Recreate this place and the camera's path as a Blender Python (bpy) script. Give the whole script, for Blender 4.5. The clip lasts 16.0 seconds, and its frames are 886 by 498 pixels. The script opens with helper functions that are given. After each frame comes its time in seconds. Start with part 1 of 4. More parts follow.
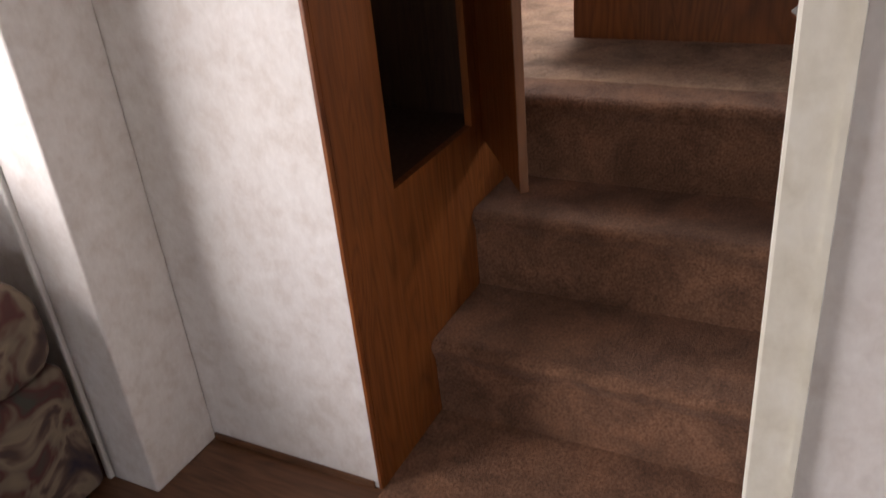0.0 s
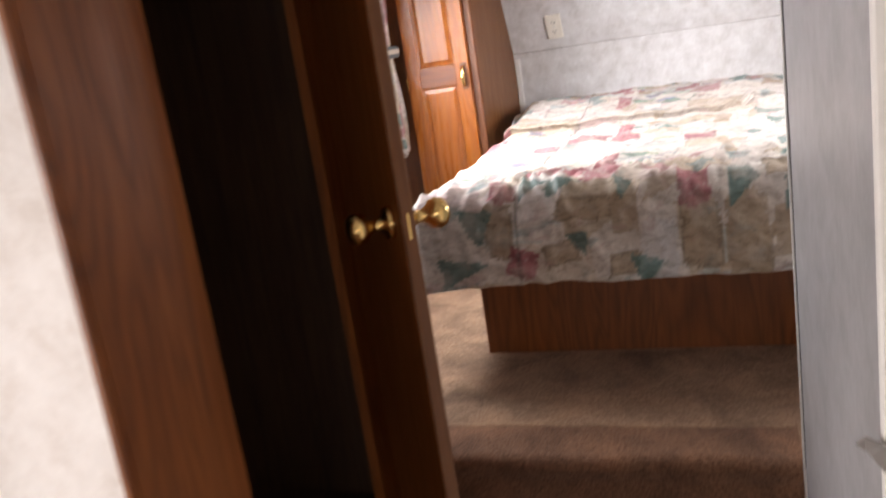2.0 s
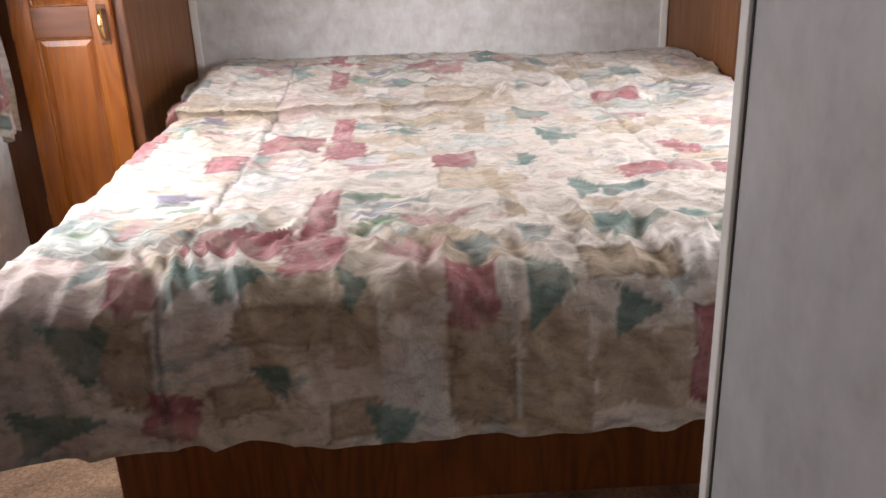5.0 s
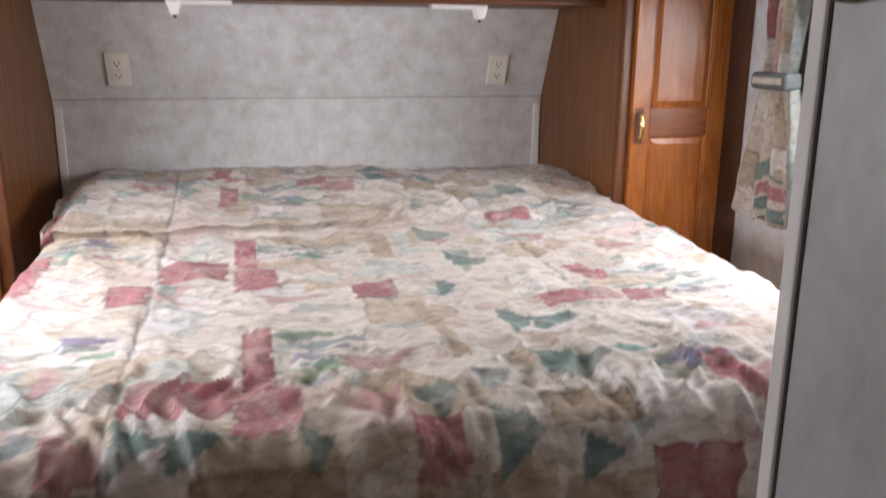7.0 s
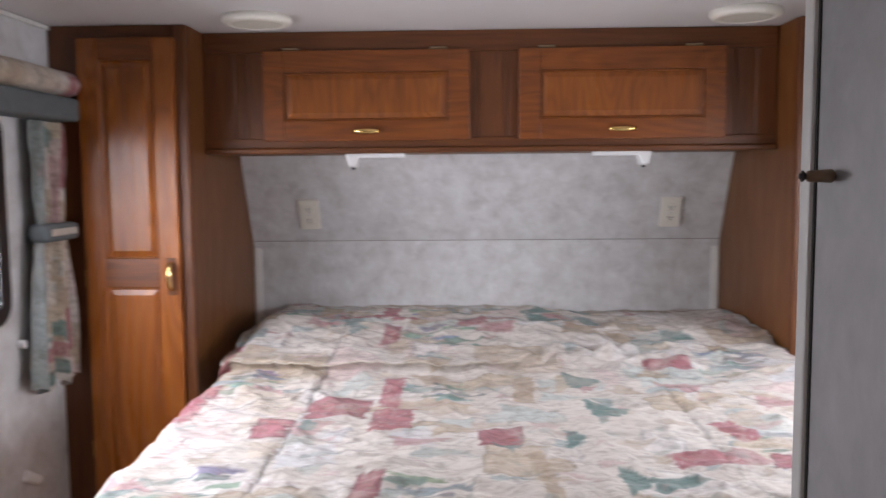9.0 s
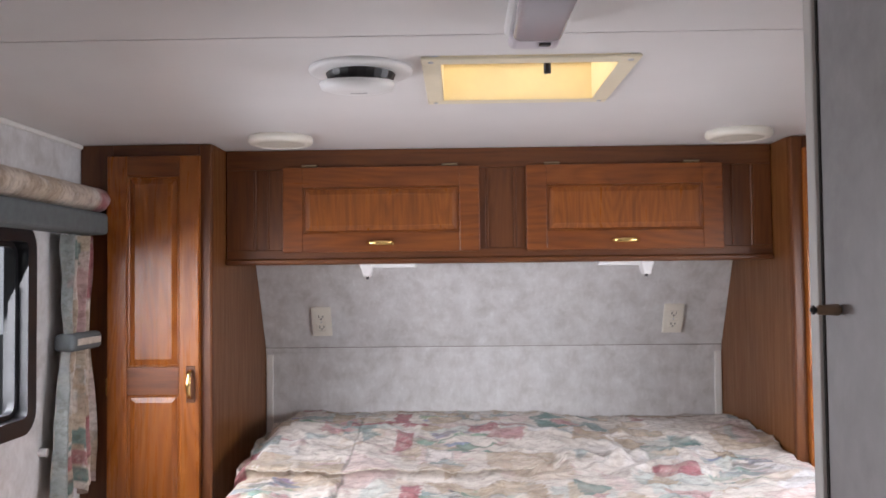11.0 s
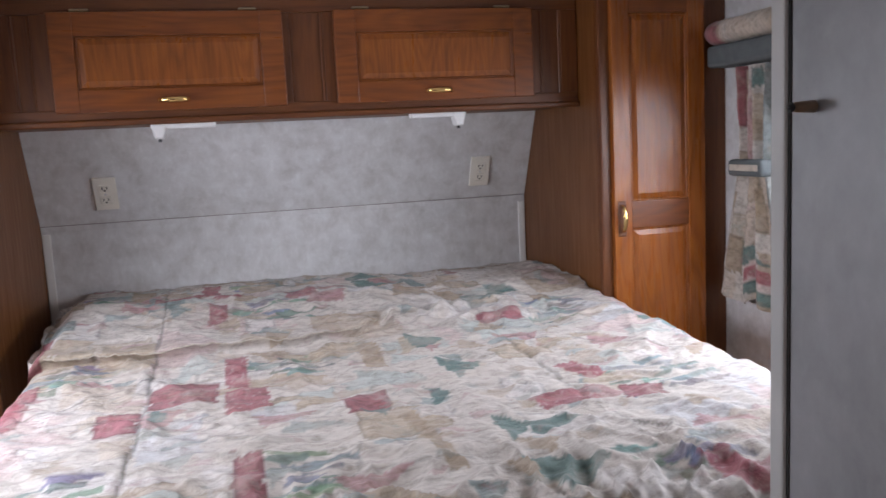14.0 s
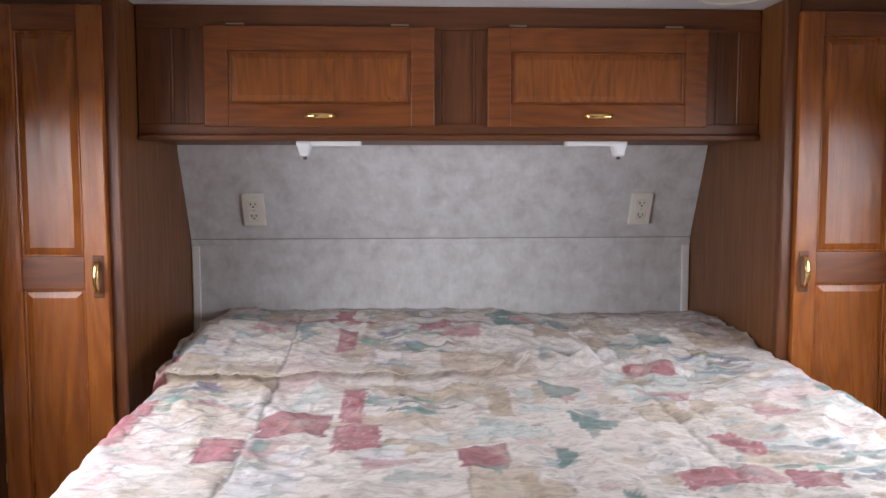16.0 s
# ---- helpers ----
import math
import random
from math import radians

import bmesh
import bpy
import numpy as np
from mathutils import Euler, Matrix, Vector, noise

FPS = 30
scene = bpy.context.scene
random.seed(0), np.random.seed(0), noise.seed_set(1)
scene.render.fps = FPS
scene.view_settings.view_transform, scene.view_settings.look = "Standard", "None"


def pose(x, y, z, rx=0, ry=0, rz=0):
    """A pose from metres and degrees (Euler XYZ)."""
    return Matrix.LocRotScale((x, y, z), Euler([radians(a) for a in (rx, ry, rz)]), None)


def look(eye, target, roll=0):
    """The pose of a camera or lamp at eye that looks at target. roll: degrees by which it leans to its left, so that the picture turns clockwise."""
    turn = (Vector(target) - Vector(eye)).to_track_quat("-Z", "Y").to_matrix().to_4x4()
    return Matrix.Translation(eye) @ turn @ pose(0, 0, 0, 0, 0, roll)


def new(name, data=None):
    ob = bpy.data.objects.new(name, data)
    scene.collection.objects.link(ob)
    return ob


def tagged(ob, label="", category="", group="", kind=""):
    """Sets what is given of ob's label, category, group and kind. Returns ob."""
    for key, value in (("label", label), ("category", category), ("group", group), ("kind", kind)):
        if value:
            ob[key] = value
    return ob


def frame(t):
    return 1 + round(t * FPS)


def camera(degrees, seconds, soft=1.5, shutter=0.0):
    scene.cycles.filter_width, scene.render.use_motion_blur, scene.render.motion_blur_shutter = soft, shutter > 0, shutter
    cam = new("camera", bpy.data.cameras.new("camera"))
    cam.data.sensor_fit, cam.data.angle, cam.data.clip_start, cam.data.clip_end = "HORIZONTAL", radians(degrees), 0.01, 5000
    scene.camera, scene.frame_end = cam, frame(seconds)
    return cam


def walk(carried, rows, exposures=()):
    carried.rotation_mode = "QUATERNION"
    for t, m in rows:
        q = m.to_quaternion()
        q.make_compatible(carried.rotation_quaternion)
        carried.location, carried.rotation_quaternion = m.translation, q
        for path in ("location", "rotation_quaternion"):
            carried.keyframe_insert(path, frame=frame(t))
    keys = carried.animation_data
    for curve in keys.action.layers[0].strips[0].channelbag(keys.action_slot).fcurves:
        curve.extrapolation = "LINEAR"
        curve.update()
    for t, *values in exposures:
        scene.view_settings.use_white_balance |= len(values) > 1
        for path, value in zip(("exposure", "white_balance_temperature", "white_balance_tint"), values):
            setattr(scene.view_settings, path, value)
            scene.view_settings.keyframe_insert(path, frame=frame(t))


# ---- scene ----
cam = camera(56.8, 16.0, shutter=0.4)
PATH = [
    (0, (0.278, -4.385, 1.439), (-0.581, -2.846, 0.495), -5.7),
    (0.4, (0.264, -4.371, 1.481), (-0.578, -2.779, 0.612), -5.9),
    (0.8, (0.208, -4.332, 1.518), (-0.6, -2.668, 0.752), -6.4),
    (1.1, (0.17, -4.268, 1.541), (-0.637, -2.568, 0.896), -7.4),
    (1.4, (0.09, -4.155, 1.562), (-0.67, -2.37, 1.054), -7.7),
    (1.6, (0.045, -4.068, 1.572), (-0.671, -2.252, 1.084), -8.3),
    (1.9, (0.047, -3.929, 1.58), (-0.625, -2.109, 1.099), -9.0),
    (2.1, (0.05, -3.816, 1.575), (-0.574, -1.961, 1.152), -8.3),
    (2.4, (0.084, -3.577, 1.601), (-0.487, -1.699, 1.232), -8.3),
    (2.8, (0.082, -3.352, 1.632), (-0.329, -1.436, 1.236), -6.5),
    (3, (0.074, -3.252, 1.632), (-0.244, -1.324, 1.212), -5.9),
    (3.2, (0.062, -3.185, 1.628), (-0.165, -1.248, 1.185), -5.5),
    (3.5, (0.038, -3.121, 1.604), (-0.097, -1.178, 1.151), -4.3),
    (4, (0.024, -3.011, 1.61), (-0.097, -1.088, 1.072), -4.5),
    (4.2, (0.005, -2.995, 1.618), (-0.092, -1.083, 1.039), -3.7),
    (6.3, (-0.219, -2.893, 1.667), (0.131, -1.076, 0.909), -1.5),
    (6.5, (-0.239, -2.888, 1.675), (0.161, -1.054, 0.986), -0.7),
    (7, (-0.247, -2.885, 1.716), (0.218, -1.003, 1.223), 0.5),
    (7.5, (-0.215, -2.915, 1.758), (0.234, -0.996, 1.414), 0.7),
    (8, (-0.186, -2.898, 1.761), (0.236, -0.963, 1.479), 1.3),
    (8.5, (-0.165, -2.895, 1.752), (0.122, -0.925, 1.521), 1.0),
    (9, (-0.07, -2.919, 1.749), (-0.124, -0.928, 1.572), -0.5),
    (9.2, (-0.03, -2.919, 1.749), (-0.221, -0.935, 1.583), -1.2),
    (11.3, (-0.17, -3.02, 1.776), (-0.12, -1.014, 1.874), -0.5),
    (11.5, (-0.222, -3.025, 1.772), (-0.08, -1.046, 1.878), -0.7),
    (12, (-0.296, -2.99, 1.745), (0.076, -1.036, 1.837), -1.6),
    (12.2, (-0.28, -2.975, 1.765), (0.143, -1.018, 1.829), -1.6),
    (12.5, (-0.302, -2.948, 1.794), (0.231, -1.02, 1.78), -2.3),
    (13.2, (-0.304, -2.93, 1.787), (0.314, -1.035, 1.623), -2.8),
    (13.5, (-0.305, -2.92, 1.748), (0.312, -1.019, 1.545), -3.0),
    (14, (-0.234, -2.881, 1.737), (0.258, -0.97, 1.474), -2.9),
    (14.5, (-0.219, -2.868, 1.746), (0.172, -0.922, 1.502), -1.9),
    (15, (-0.199, -2.815, 1.752), (0.078, -0.845, 1.552), -0.9),
    (15.2, (-0.184, -2.781, 1.741), (0.043, -0.802, 1.565), -0.2),
    (15.5, (-0.17, -2.744, 1.72), (-0.004, -0.757, 1.573), -0.2),
    (16, (-0.144, -2.716, 1.71), (-0.042, -0.726, 1.545), -0.1),
]
EXPO = [(t, stops, kelvin, 16) for t, stops, kelvin in ((0, 0.45, 6700), (0.6, 0.45, 6700), (1.5, 0.5, 6800), (2.2, 0.55, 7100), (3.0, 0.1, 7300), (3.5, -0.15, 7200), (4.2, -0.2, 7100), (6.3, -0.1, 7100), (7, -0.45, 6900), (8, -0.55, 6800), (9, -0.55, 6500), (11.3, -0.3, 6600), (12.5, -0.3, 6500), (13.2, -0.75, 6200), (13.7, -0.8, 6200), (14.3, -0.75, 6400), (15.2, -0.68, 6500), (16, -0.68, 6500))]
walk(cam, [(t, look(eye, target, roll)) for t, eye, target, roll in PATH], EXPO)

# ---------------------------------------------------------------- light
world = bpy.data.worlds.new("sky")
scene.world = world
world.use_nodes = True
_wn, _wl = world.node_tree.nodes, world.node_tree.links
_sky = _wn.new("ShaderNodeTexSky")
_sky.sky_type, _sky.sun_disc = "NISHITA", False
_sky.sun_elevation, _sky.sun_rotation = radians(46), radians(157)
_wl.new(_sky.outputs[0], _wn["Background"].inputs["Color"])
_wn["Background"].inputs["Strength"].default_value = 0.15

sun_data = bpy.data.lights.new("sun", "SUN")
sun_data.energy, sun_data.angle, sun_data.color = 3.0, radians(10), (1.0, 0.96, 0.9)
sun = new("sun", sun_data)
sun.matrix_world = look((3, -7, 8), (0, 0, 0))


def window_light(name, eye, target, w, h, watts, spread=180, color=(0.90, 0.94, 1.0)):
    d = bpy.data.lights.new(name, "AREA")
    d.shape, d.size, d.size_y, d.energy, d.color, d.spread = "RECTANGLE", w, h, watts, color, radians(spread)
    ob = new(name, d)
    ob.matrix_world = look(eye, target)
    return ob


window_light("window_light_west", (-1.19, -1.40, 1.66), (-0.22, -1.20, 1.17), 0.86, 0.46, 19, 138)
window_light("window_light_east", (1.19, -1.40, 1.66), (0.33, -1.20, 1.17), 0.86, 0.46, 15, 138)
window_light("window_light_slide", (-2.28, -4.6, 1.15), (0.2, -3.6, 0.1), 1.3, 0.7, 30, 130, (1.0, 0.97, 0.97))
window_light("window_light_rear", (0.2, -7.9, 1.3), (0, -4, 0.3), 1.7, 0.8, 7, 150, (1.0, 0.97, 0.97))

# ---------------------------------------------------------------- materials


def material(name, rough=0.6, metal=0.0):
    m = bpy.data.materials.new(name)
    m.use_nodes = True
    b = m.node_tree.nodes["Principled BSDF"]
    b.inputs["Roughness"].default_value = rough
    b.inputs["Metallic"].default_value = metal
    return m, m.node_tree.nodes, m.node_tree.links, b


def noise_tex(nodes, links, scale, detail=4.0, stretch=(1, 1, 1), rough=0.55, distort=0.0):
    co = nodes.new("ShaderNodeTexCoord")
    mp = nodes.new("ShaderNodeMapping")
    mp.inputs["Scale"].default_value = stretch
    links.new(co.outputs["Object"], mp.inputs["Vector"])
    n = nodes.new("ShaderNodeTexNoise")
    n.inputs["Scale"].default_value = scale
    n.inputs["Detail"].default_value = detail
    n.inputs["Roughness"].default_value = rough
    n.inputs["Distortion"].default_value = distort
    links.new(mp.outputs[0], n.inputs["Vector"])
    return n, mp


def ramp(nodes, links, src, stops):
    r = nodes.new("ShaderNodeValToRGB")
    el = r.color_ramp.elements
    el[0].position, el[0].color = stops[0][0], (*stops[0][1], 1)
    el[1].position, el[1].color = stops[-1][0], (*stops[-1][1], 1)
    for p, c in stops[1:-1]:
        e = el.new(p)
        e.color = (*c, 1)
    links.new(src, r.inputs["Fac"])
    return r


def mix(nodes, links, a, b, fac, mode="MIX"):
    m = nodes.new("ShaderNodeMix")
    m.data_type, m.blend_type = "RGBA", mode
    for sock, v in ((m.inputs[0], fac), (m.inputs[6], a), (m.inputs[7], b)):
        if isinstance(v, (int, float)):
            sock.default_value = v
        elif isinstance(v, tuple):
            sock.default_value = (*v, 1)
        else:
            links.new(v, sock)
    return m.outputs[2]


def bump(nodes, links, b, src, strength, dist):
    n = nodes.new("ShaderNodeBump")
    n.inputs["Strength"].default_value, n.inputs["Distance"].default_value = strength, dist
    links.new(src, n.inputs["Height"])
    links.new(n.outputs[0], b.inputs["Normal"])


def oak(name, dark, mid, light, axis="z", rough=0.38, cathedral=0.35):
    """Oak with long grain along one axis, pores and slow colour drift."""
    m, N, L, b = material(name, rough)
    st = {"z": (1, 1, 0.06), "x": (0.06, 1, 1), "y": (1, 0.06, 1)}[axis]
    n1, _ = noise_tex(N, L, 75, 5, st, 0.65, 0.3)
    c1 = ramp(N, L, n1.outputs["Fac"], [(0.3, dark), (0.5, mid), (0.72, light)])
    st2 = {"z": (1, 1, 0.16), "x": (0.16, 1, 1), "y": (1, 0.16, 1)}[axis]
    n2, mp2 = noise_tex(N, L, 6, 2, st2, 0.5, 0.6)
    w = N.new("ShaderNodeMath")
    w.operation = "MULTIPLY"
    w.inputs[1].default_value = 16
    L.new(n2.outputs["Fac"], w.inputs[0])
    fr = N.new("ShaderNodeMath")
    fr.operation = "PINGPONG"
    fr.inputs[1].default_value = 0.5
    L.new(w.outputs[0], fr.inputs[0])
    c2 = ramp(N, L, fr.outputs[0], [(0.0, dark), (0.22, mid), (0.5, light)])
    base = mix(N, L, c1.outputs[0], c2.outputs[0], cathedral)
    n3, _ = noise_tex(N, L, 2.2, 2)
    c3 = ramp(N, L, n3.outputs["Fac"], [(0.3, (0.82, 0.8, 0.78)), (0.7, (1.1, 1.08, 1.06))])
    L.new(mix(N, L, base, c3.outputs[0], 1.0, "MULTIPLY"), b.inputs["Base Color"])
    n4, _ = noise_tex(N, L, 160, 2, st, 0.6)
    bump(N, L, b, n4.outputs["Fac"], 0.22, 0.0015)
    r4 = ramp(N, L, n1.outputs["Fac"], [(0.3, (rough + 0.12,) * 3), (0.7, (rough - 0.06,) * 3)])
    L.new(r4.outputs[0], b.inputs["Roughness"])
    return m


def mottled(name, c0, c1, c2, scale=9.0, rough=0.6, bumped=0.05):
    """Vinyl wallpaper: soft clouded print in two sizes, faint emboss."""
    m, N, L, b = material(name, rough)
    n1, _ = noise_tex(N, L, scale, 6, (1, 1, 1), 0.62, 0.25)
    a = ramp(N, L, n1.outputs["Fac"], [(0.34, c0), (0.5, c1), (0.66, c2)])
    n2, _ = noise_tex(N, L, scale * 5, 4, (1, 1, 0.55), 0.6, 0.3)
    c = ramp(N, L, n2.outputs["Fac"], [(0.36, tuple(v * 0.9 for v in c1)), (0.55, c1), (0.72, c2)])
    base = mix(N, L, a.outputs[0], c.outputs[0], 0.4)
    n5, _ = noise_tex(N, L, 1.3, 3)
    st = ramp(N, L, n5.outputs["Fac"], [(0.3, (0.93, 0.92, 0.9)), (0.65, (1.0, 1.0, 1.0))])
    L.new(mix(N, L, base, st.outputs[0], 1.0, "MULTIPLY"), b.inputs["Base Color"])
    n3, _ = noise_tex(N, L, 140, 2)
    bump(N, L, b, n3.outputs["Fac"], bumped, 0.001)
    return m


def plain(name, col, rough=0.5, metal=0.0, vary=0.06, scale=14.0, grain=0.03):
    m, N, L, b = material(name, rough, metal)
    n1, _ = noise_tex(N, L, scale, 4)
    lo = tuple(max(0, c * (1 - vary)) for c in col)
    hi = tuple(c * (1 + vary) for c in col)
    c = ramp(N, L, n1.outputs["Fac"], [(0.3, lo), (0.7, hi)])
    L.new(c.outputs[0], b.inputs["Base Color"])
    n3, _ = noise_tex(N, L, 220, 2)
    bump(N, L, b, n3.outputs["Fac"], grain, 0.001)
    return m


def carpet_material(name, c0, c1, c2):
    m, N, L, b = material(name, 0.95)
    n1, _ = noise_tex(N, L, 160, 3, (1, 1, 1), 0.7)
    a = ramp(N, L, n1.outputs["Fac"], [(0.28, c0), (0.5, c1), (0.75, c2)])
    n2, _ = noise_tex(N, L, 7, 5, (1, 1, 1), 0.6, 0.5)
    s = ramp(N, L, n2.outputs["Fac"], [(0.34, (0.6, 0.56, 0.53)), (0.5, (0.95, 0.93, 0.9)), (0.68, (1.3, 1.25, 1.18))])
    L.new(mix(N, L, a.outputs[0], s.outputs[0], 1.0, "MULTIPLY"), b.inputs["Base Color"])
    b.inputs["Sheen Weight"].default_value = 0.04
    b.inputs["Sheen Roughness"].default_value = 0.5
    bump(N, L, b, n1.outputs["Fac"], 0.9, 0.006)
    return m


OAK_V = oak("oak_door_vertical", (0.20, 0.052, 0.008), (0.30, 0.088, 0.0135), (0.37, 0.123, 0.021), "z", 0.26, 0.55)
OAK_H = oak("oak_door_horizontal", (0.105, 0.026, 0.0045), (0.185, 0.05, 0.008), (0.25, 0.078, 0.0135), "x", 0.32, 0.35)
OAK_PANEL = oak("oak_raised_panel", (0.13, 0.034, 0.006), (0.235, 0.068, 0.011), (0.32, 0.108, 0.019), "z", 0.3, 0.3)
OAK_FRAME = oak("oak_frame", (0.072, 0.021, 0.0045), (0.125, 0.037, 0.0075), (0.16, 0.056, 0.013), "z", 0.4, 0.25)
OAK_RAIL = oak("oak_rail", (0.072, 0.021, 0.0045), (0.125, 0.037, 0.0075), (0.16, 0.056, 0.013), "x", 0.4, 0.25)
OAK_SIDE = oak("oak_veneer_side", (0.125, 0.042, 0.009), (0.155, 0.055, 0.012), (0.18, 0.067, 0.016), "z", 0.42, 0.1)
OAK_STAIR = oak("oak_veneer_stair", (0.119, 0.0323, 0.0068), (0.221, 0.0646, 0.0127), (0.2805, 0.0918, 0.0204), "z", 0.42, 0.45)
PAPER = mottled("wallpaper_bedroom", (0.50, 0.485, 0.475), (0.66, 0.655, 0.66), (0.79, 0.80, 0.815), 15)
PAPER_LIVING = mottled("wallpaper_living", (0.64, 0.58, 0.53), (0.76, 0.725, 0.695), (0.83, 0.81, 0.79), 20)
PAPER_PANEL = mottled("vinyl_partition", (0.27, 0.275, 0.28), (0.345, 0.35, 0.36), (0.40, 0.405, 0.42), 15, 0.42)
CEIL = plain("ceiling_vinyl", (0.72, 0.71, 0.71), 0.5, 0, 0.02, 5)
TRIM = plain("white_vinyl_trim", (0.78, 0.77, 0.74), 0.42, 0, 0.04)
CREAM_TRIM = mottled("cream_printed_trim", (0.62, 0.58, 0.47), (0.74, 0.71, 0.61), (0.80, 0.78, 0.70), 18, 0.45)
CARPET = carpet_material("brown_carpet", (0.09, 0.040, 0.021), (0.20, 0.100, 0.057), (0.32, 0.175, 0.108))
CARPET_UP = carpet_material("bedroom_carpet", (0.17, 0.10, 0.06), (0.32, 0.20, 0.13), (0.47, 0.32, 0.22))
VINYL = oak("wood_print_vinyl", (0.06, 0.026, 0.012), (0.12, 0.052, 0.024), (0.19, 0.09, 0.045), "x", 0.35, 0.3)
BRASS = plain("polished_brass", (0.80, 0.55, 0.22), 0.2, 1.0, 0.08, 30, 0.01)
STEEL = plain("dull_grey_metal", (0.38, 0.35, 0.33), 0.5, 0.6)
BLACK = plain("black_plastic", (0.012, 0.012, 0.014), 0.35)
GASKET = plain("dark_gap", (0.02, 0.016, 0.013), 0.8)
IVORY = plain("ivory_plastic", (0.84, 0.81, 0.73), 0.35, 0, 0.03)
WHITE = plain("white_plastic", (0.82, 0.82, 0.82), 0.35, 0, 0.02)
YELLOWED = plain("yellowed_vent_plastic", (0.84, 0.71, 0.43), 0.4, 0, 0.05)
GARNISH = plain("cream_vent_plastic", (0.80, 0.73, 0.56), 0.4, 0, 0.04)
# wood inside closed cabinets: their unlit shade is put into this dark colour
SHADE_DARK_WOOD = oak("unlit_interior_wood", (0.035, 0.016, 0.009), (0.06, 0.028, 0.015), (0.08, 0.04, 0.02), "z", 0.6, 0.2)
TEAL_CLOTH = plain("slate_teal_cloth", (0.11, 0.125, 0.13), 0.9, 0, 0.12, 40, 0.3)
WOODPEG = plain("brown_peg", (0.20, 0.13, 0.08), 0.5)
HINGE = plain("dull_bronze", (0.30, 0.22, 0.13), 0.5, 0.3)
ALU_PALE = plain("pale_vinyl_corner", (0.60, 0.60, 0.58), 0.45)
ALU = plain("pale_aluminium", (0.6, 0.62, 0.65), 0.4, 0.8)
ENAMEL = plain("trailer_skin", (0.8, 0.8, 0.79), 0.4, 0, 0.03)
GRAVEL = mottled("gravel", (0.34, 0.32, 0.29), (0.45, 0.43, 0.40), (0.55, 0.53, 0.5), 30, 0.9, 0.5)


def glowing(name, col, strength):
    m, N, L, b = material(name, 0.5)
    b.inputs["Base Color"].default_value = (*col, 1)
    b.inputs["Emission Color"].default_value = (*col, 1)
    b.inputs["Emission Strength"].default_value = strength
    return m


# no lamp: emission replaces the daylight that would pass through the dome
VENT_DOME = glowing("vent_dome_daylight_glow", (1.0, 0.94, 0.80), 2.2)


def lens_material():
    m, N, L, b = material("clear_ribbed_lens", 0.18)
    b.inputs["Base Color"].default_value = (0.62, 0.60, 0.66, 1)
    b.inputs["Transmission Weight"].default_value = 0.35
    return m


LENS = lens_material()


def glass_material():
    m, N, L, b = material("window_glass", 0.03)
    b.inputs["Base Color"].default_value = (0.95, 0.97, 0.97, 1)
    b.inputs["Transmission Weight"].default_value = 1.0
    b.inputs["IOR"].default_value = 1.05
    return m


GLASS = glass_material()


def printed_cloth(name, attr, rough=0.9, fine=0.35):
    """Woven cotton whose print comes from the mesh's colour attribute, broken up by brush-like streaks."""
    m, N, L, b = material(name, rough)
    a = N.new("ShaderNodeAttribute")
    a.attribute_name = attr
    n1, _ = noise_tex(N, L, 22, 5, (0.8, 1.2, 1), 0.65, 0.8)
    s = ramp(N, L, n1.outputs["Fac"], [(0.3, (0.80, 0.78, 0.76)), (0.5, (1, 1, 1)), (0.72, (1.13, 1.12, 1.1))])
    n6, _ = noise_tex(N, L, 70, 3, (0.5, 1.2, 1), 0.6, 0.5)
    s6 = ramp(N, L, n6.outputs["Fac"], [(0.34, (0.72, 0.70, 0.68)), (0.52, (1, 1, 1)), (0.7, (1.1, 1.1, 1.1))])
    c = mix(N, L, mix(N, L, a.outputs["Color"], s.outputs[0], 1.0, "MULTIPLY"), s6.outputs[0], 1.0, "MULTIPLY")
    n2, _ = noise_tex(N, L, 12, 5, (1, 1, 1), 0.6, 0.6)
    f = ramp(N, L, n2.outputs["Fac"], [(0.5, (0, 0, 0)), (0.62, (fine,) * 3)])
    c = mix(N, L, c, (0.52, 0.46, 0.40), f.outputs[0])
    n7, _ = noise_tex(N, L, 24, 4, (0.8, 1.3, 1), 0.6, 0.5)
    f7 = ramp(N, L, n7.outputs["Fac"], [(0.55, (0, 0, 0)), (0.72, (0.5, 0.5, 0.5))])
    n8, _ = noise_tex(N, L, 8, 2)
    c8 = ramp(N, L, n8.outputs["Fac"], [(0.42, (0.22, 0.27, 0.26)), (0.5, (0.36, 0.30, 0.24)), (0.58, (0.38, 0.22, 0.22))])
    L.new(mix(N, L, c, c8.outputs[0], f7.outputs[0]), b.inputs["Base Color"])
    b.inputs["Sheen Weight"].default_value = 0.1
    n3, _ = noise_tex(N, L, 15, 6, (1, 1.3, 1), 0.62, 1.4)
    n9, _ = noise_tex(N, L, 38, 4, (1.2, 0.8, 1), 0.6, 1.0)
    both = N.new("ShaderNodeMath")
    both.operation = "MULTIPLY_ADD"
    both.inputs[1].default_value = 0.15
    L.new(n9.outputs["Fac"], both.inputs[0])
    L.new(n3.outputs["Fac"], both.inputs[2])
    bump(N, L, b, both.outputs[0], 0.5, 0.012)
    return m


QUILT = printed_cloth("comforter_print", "print")
DRAPE = printed_cloth("curtain_print", "print", 0.9, 0.2)
DRAPE_PLAIN = plain("pale_tie_cloth", (0.50, 0.46, 0.40), 0.9, 0, 0.2, 60, 0.3)


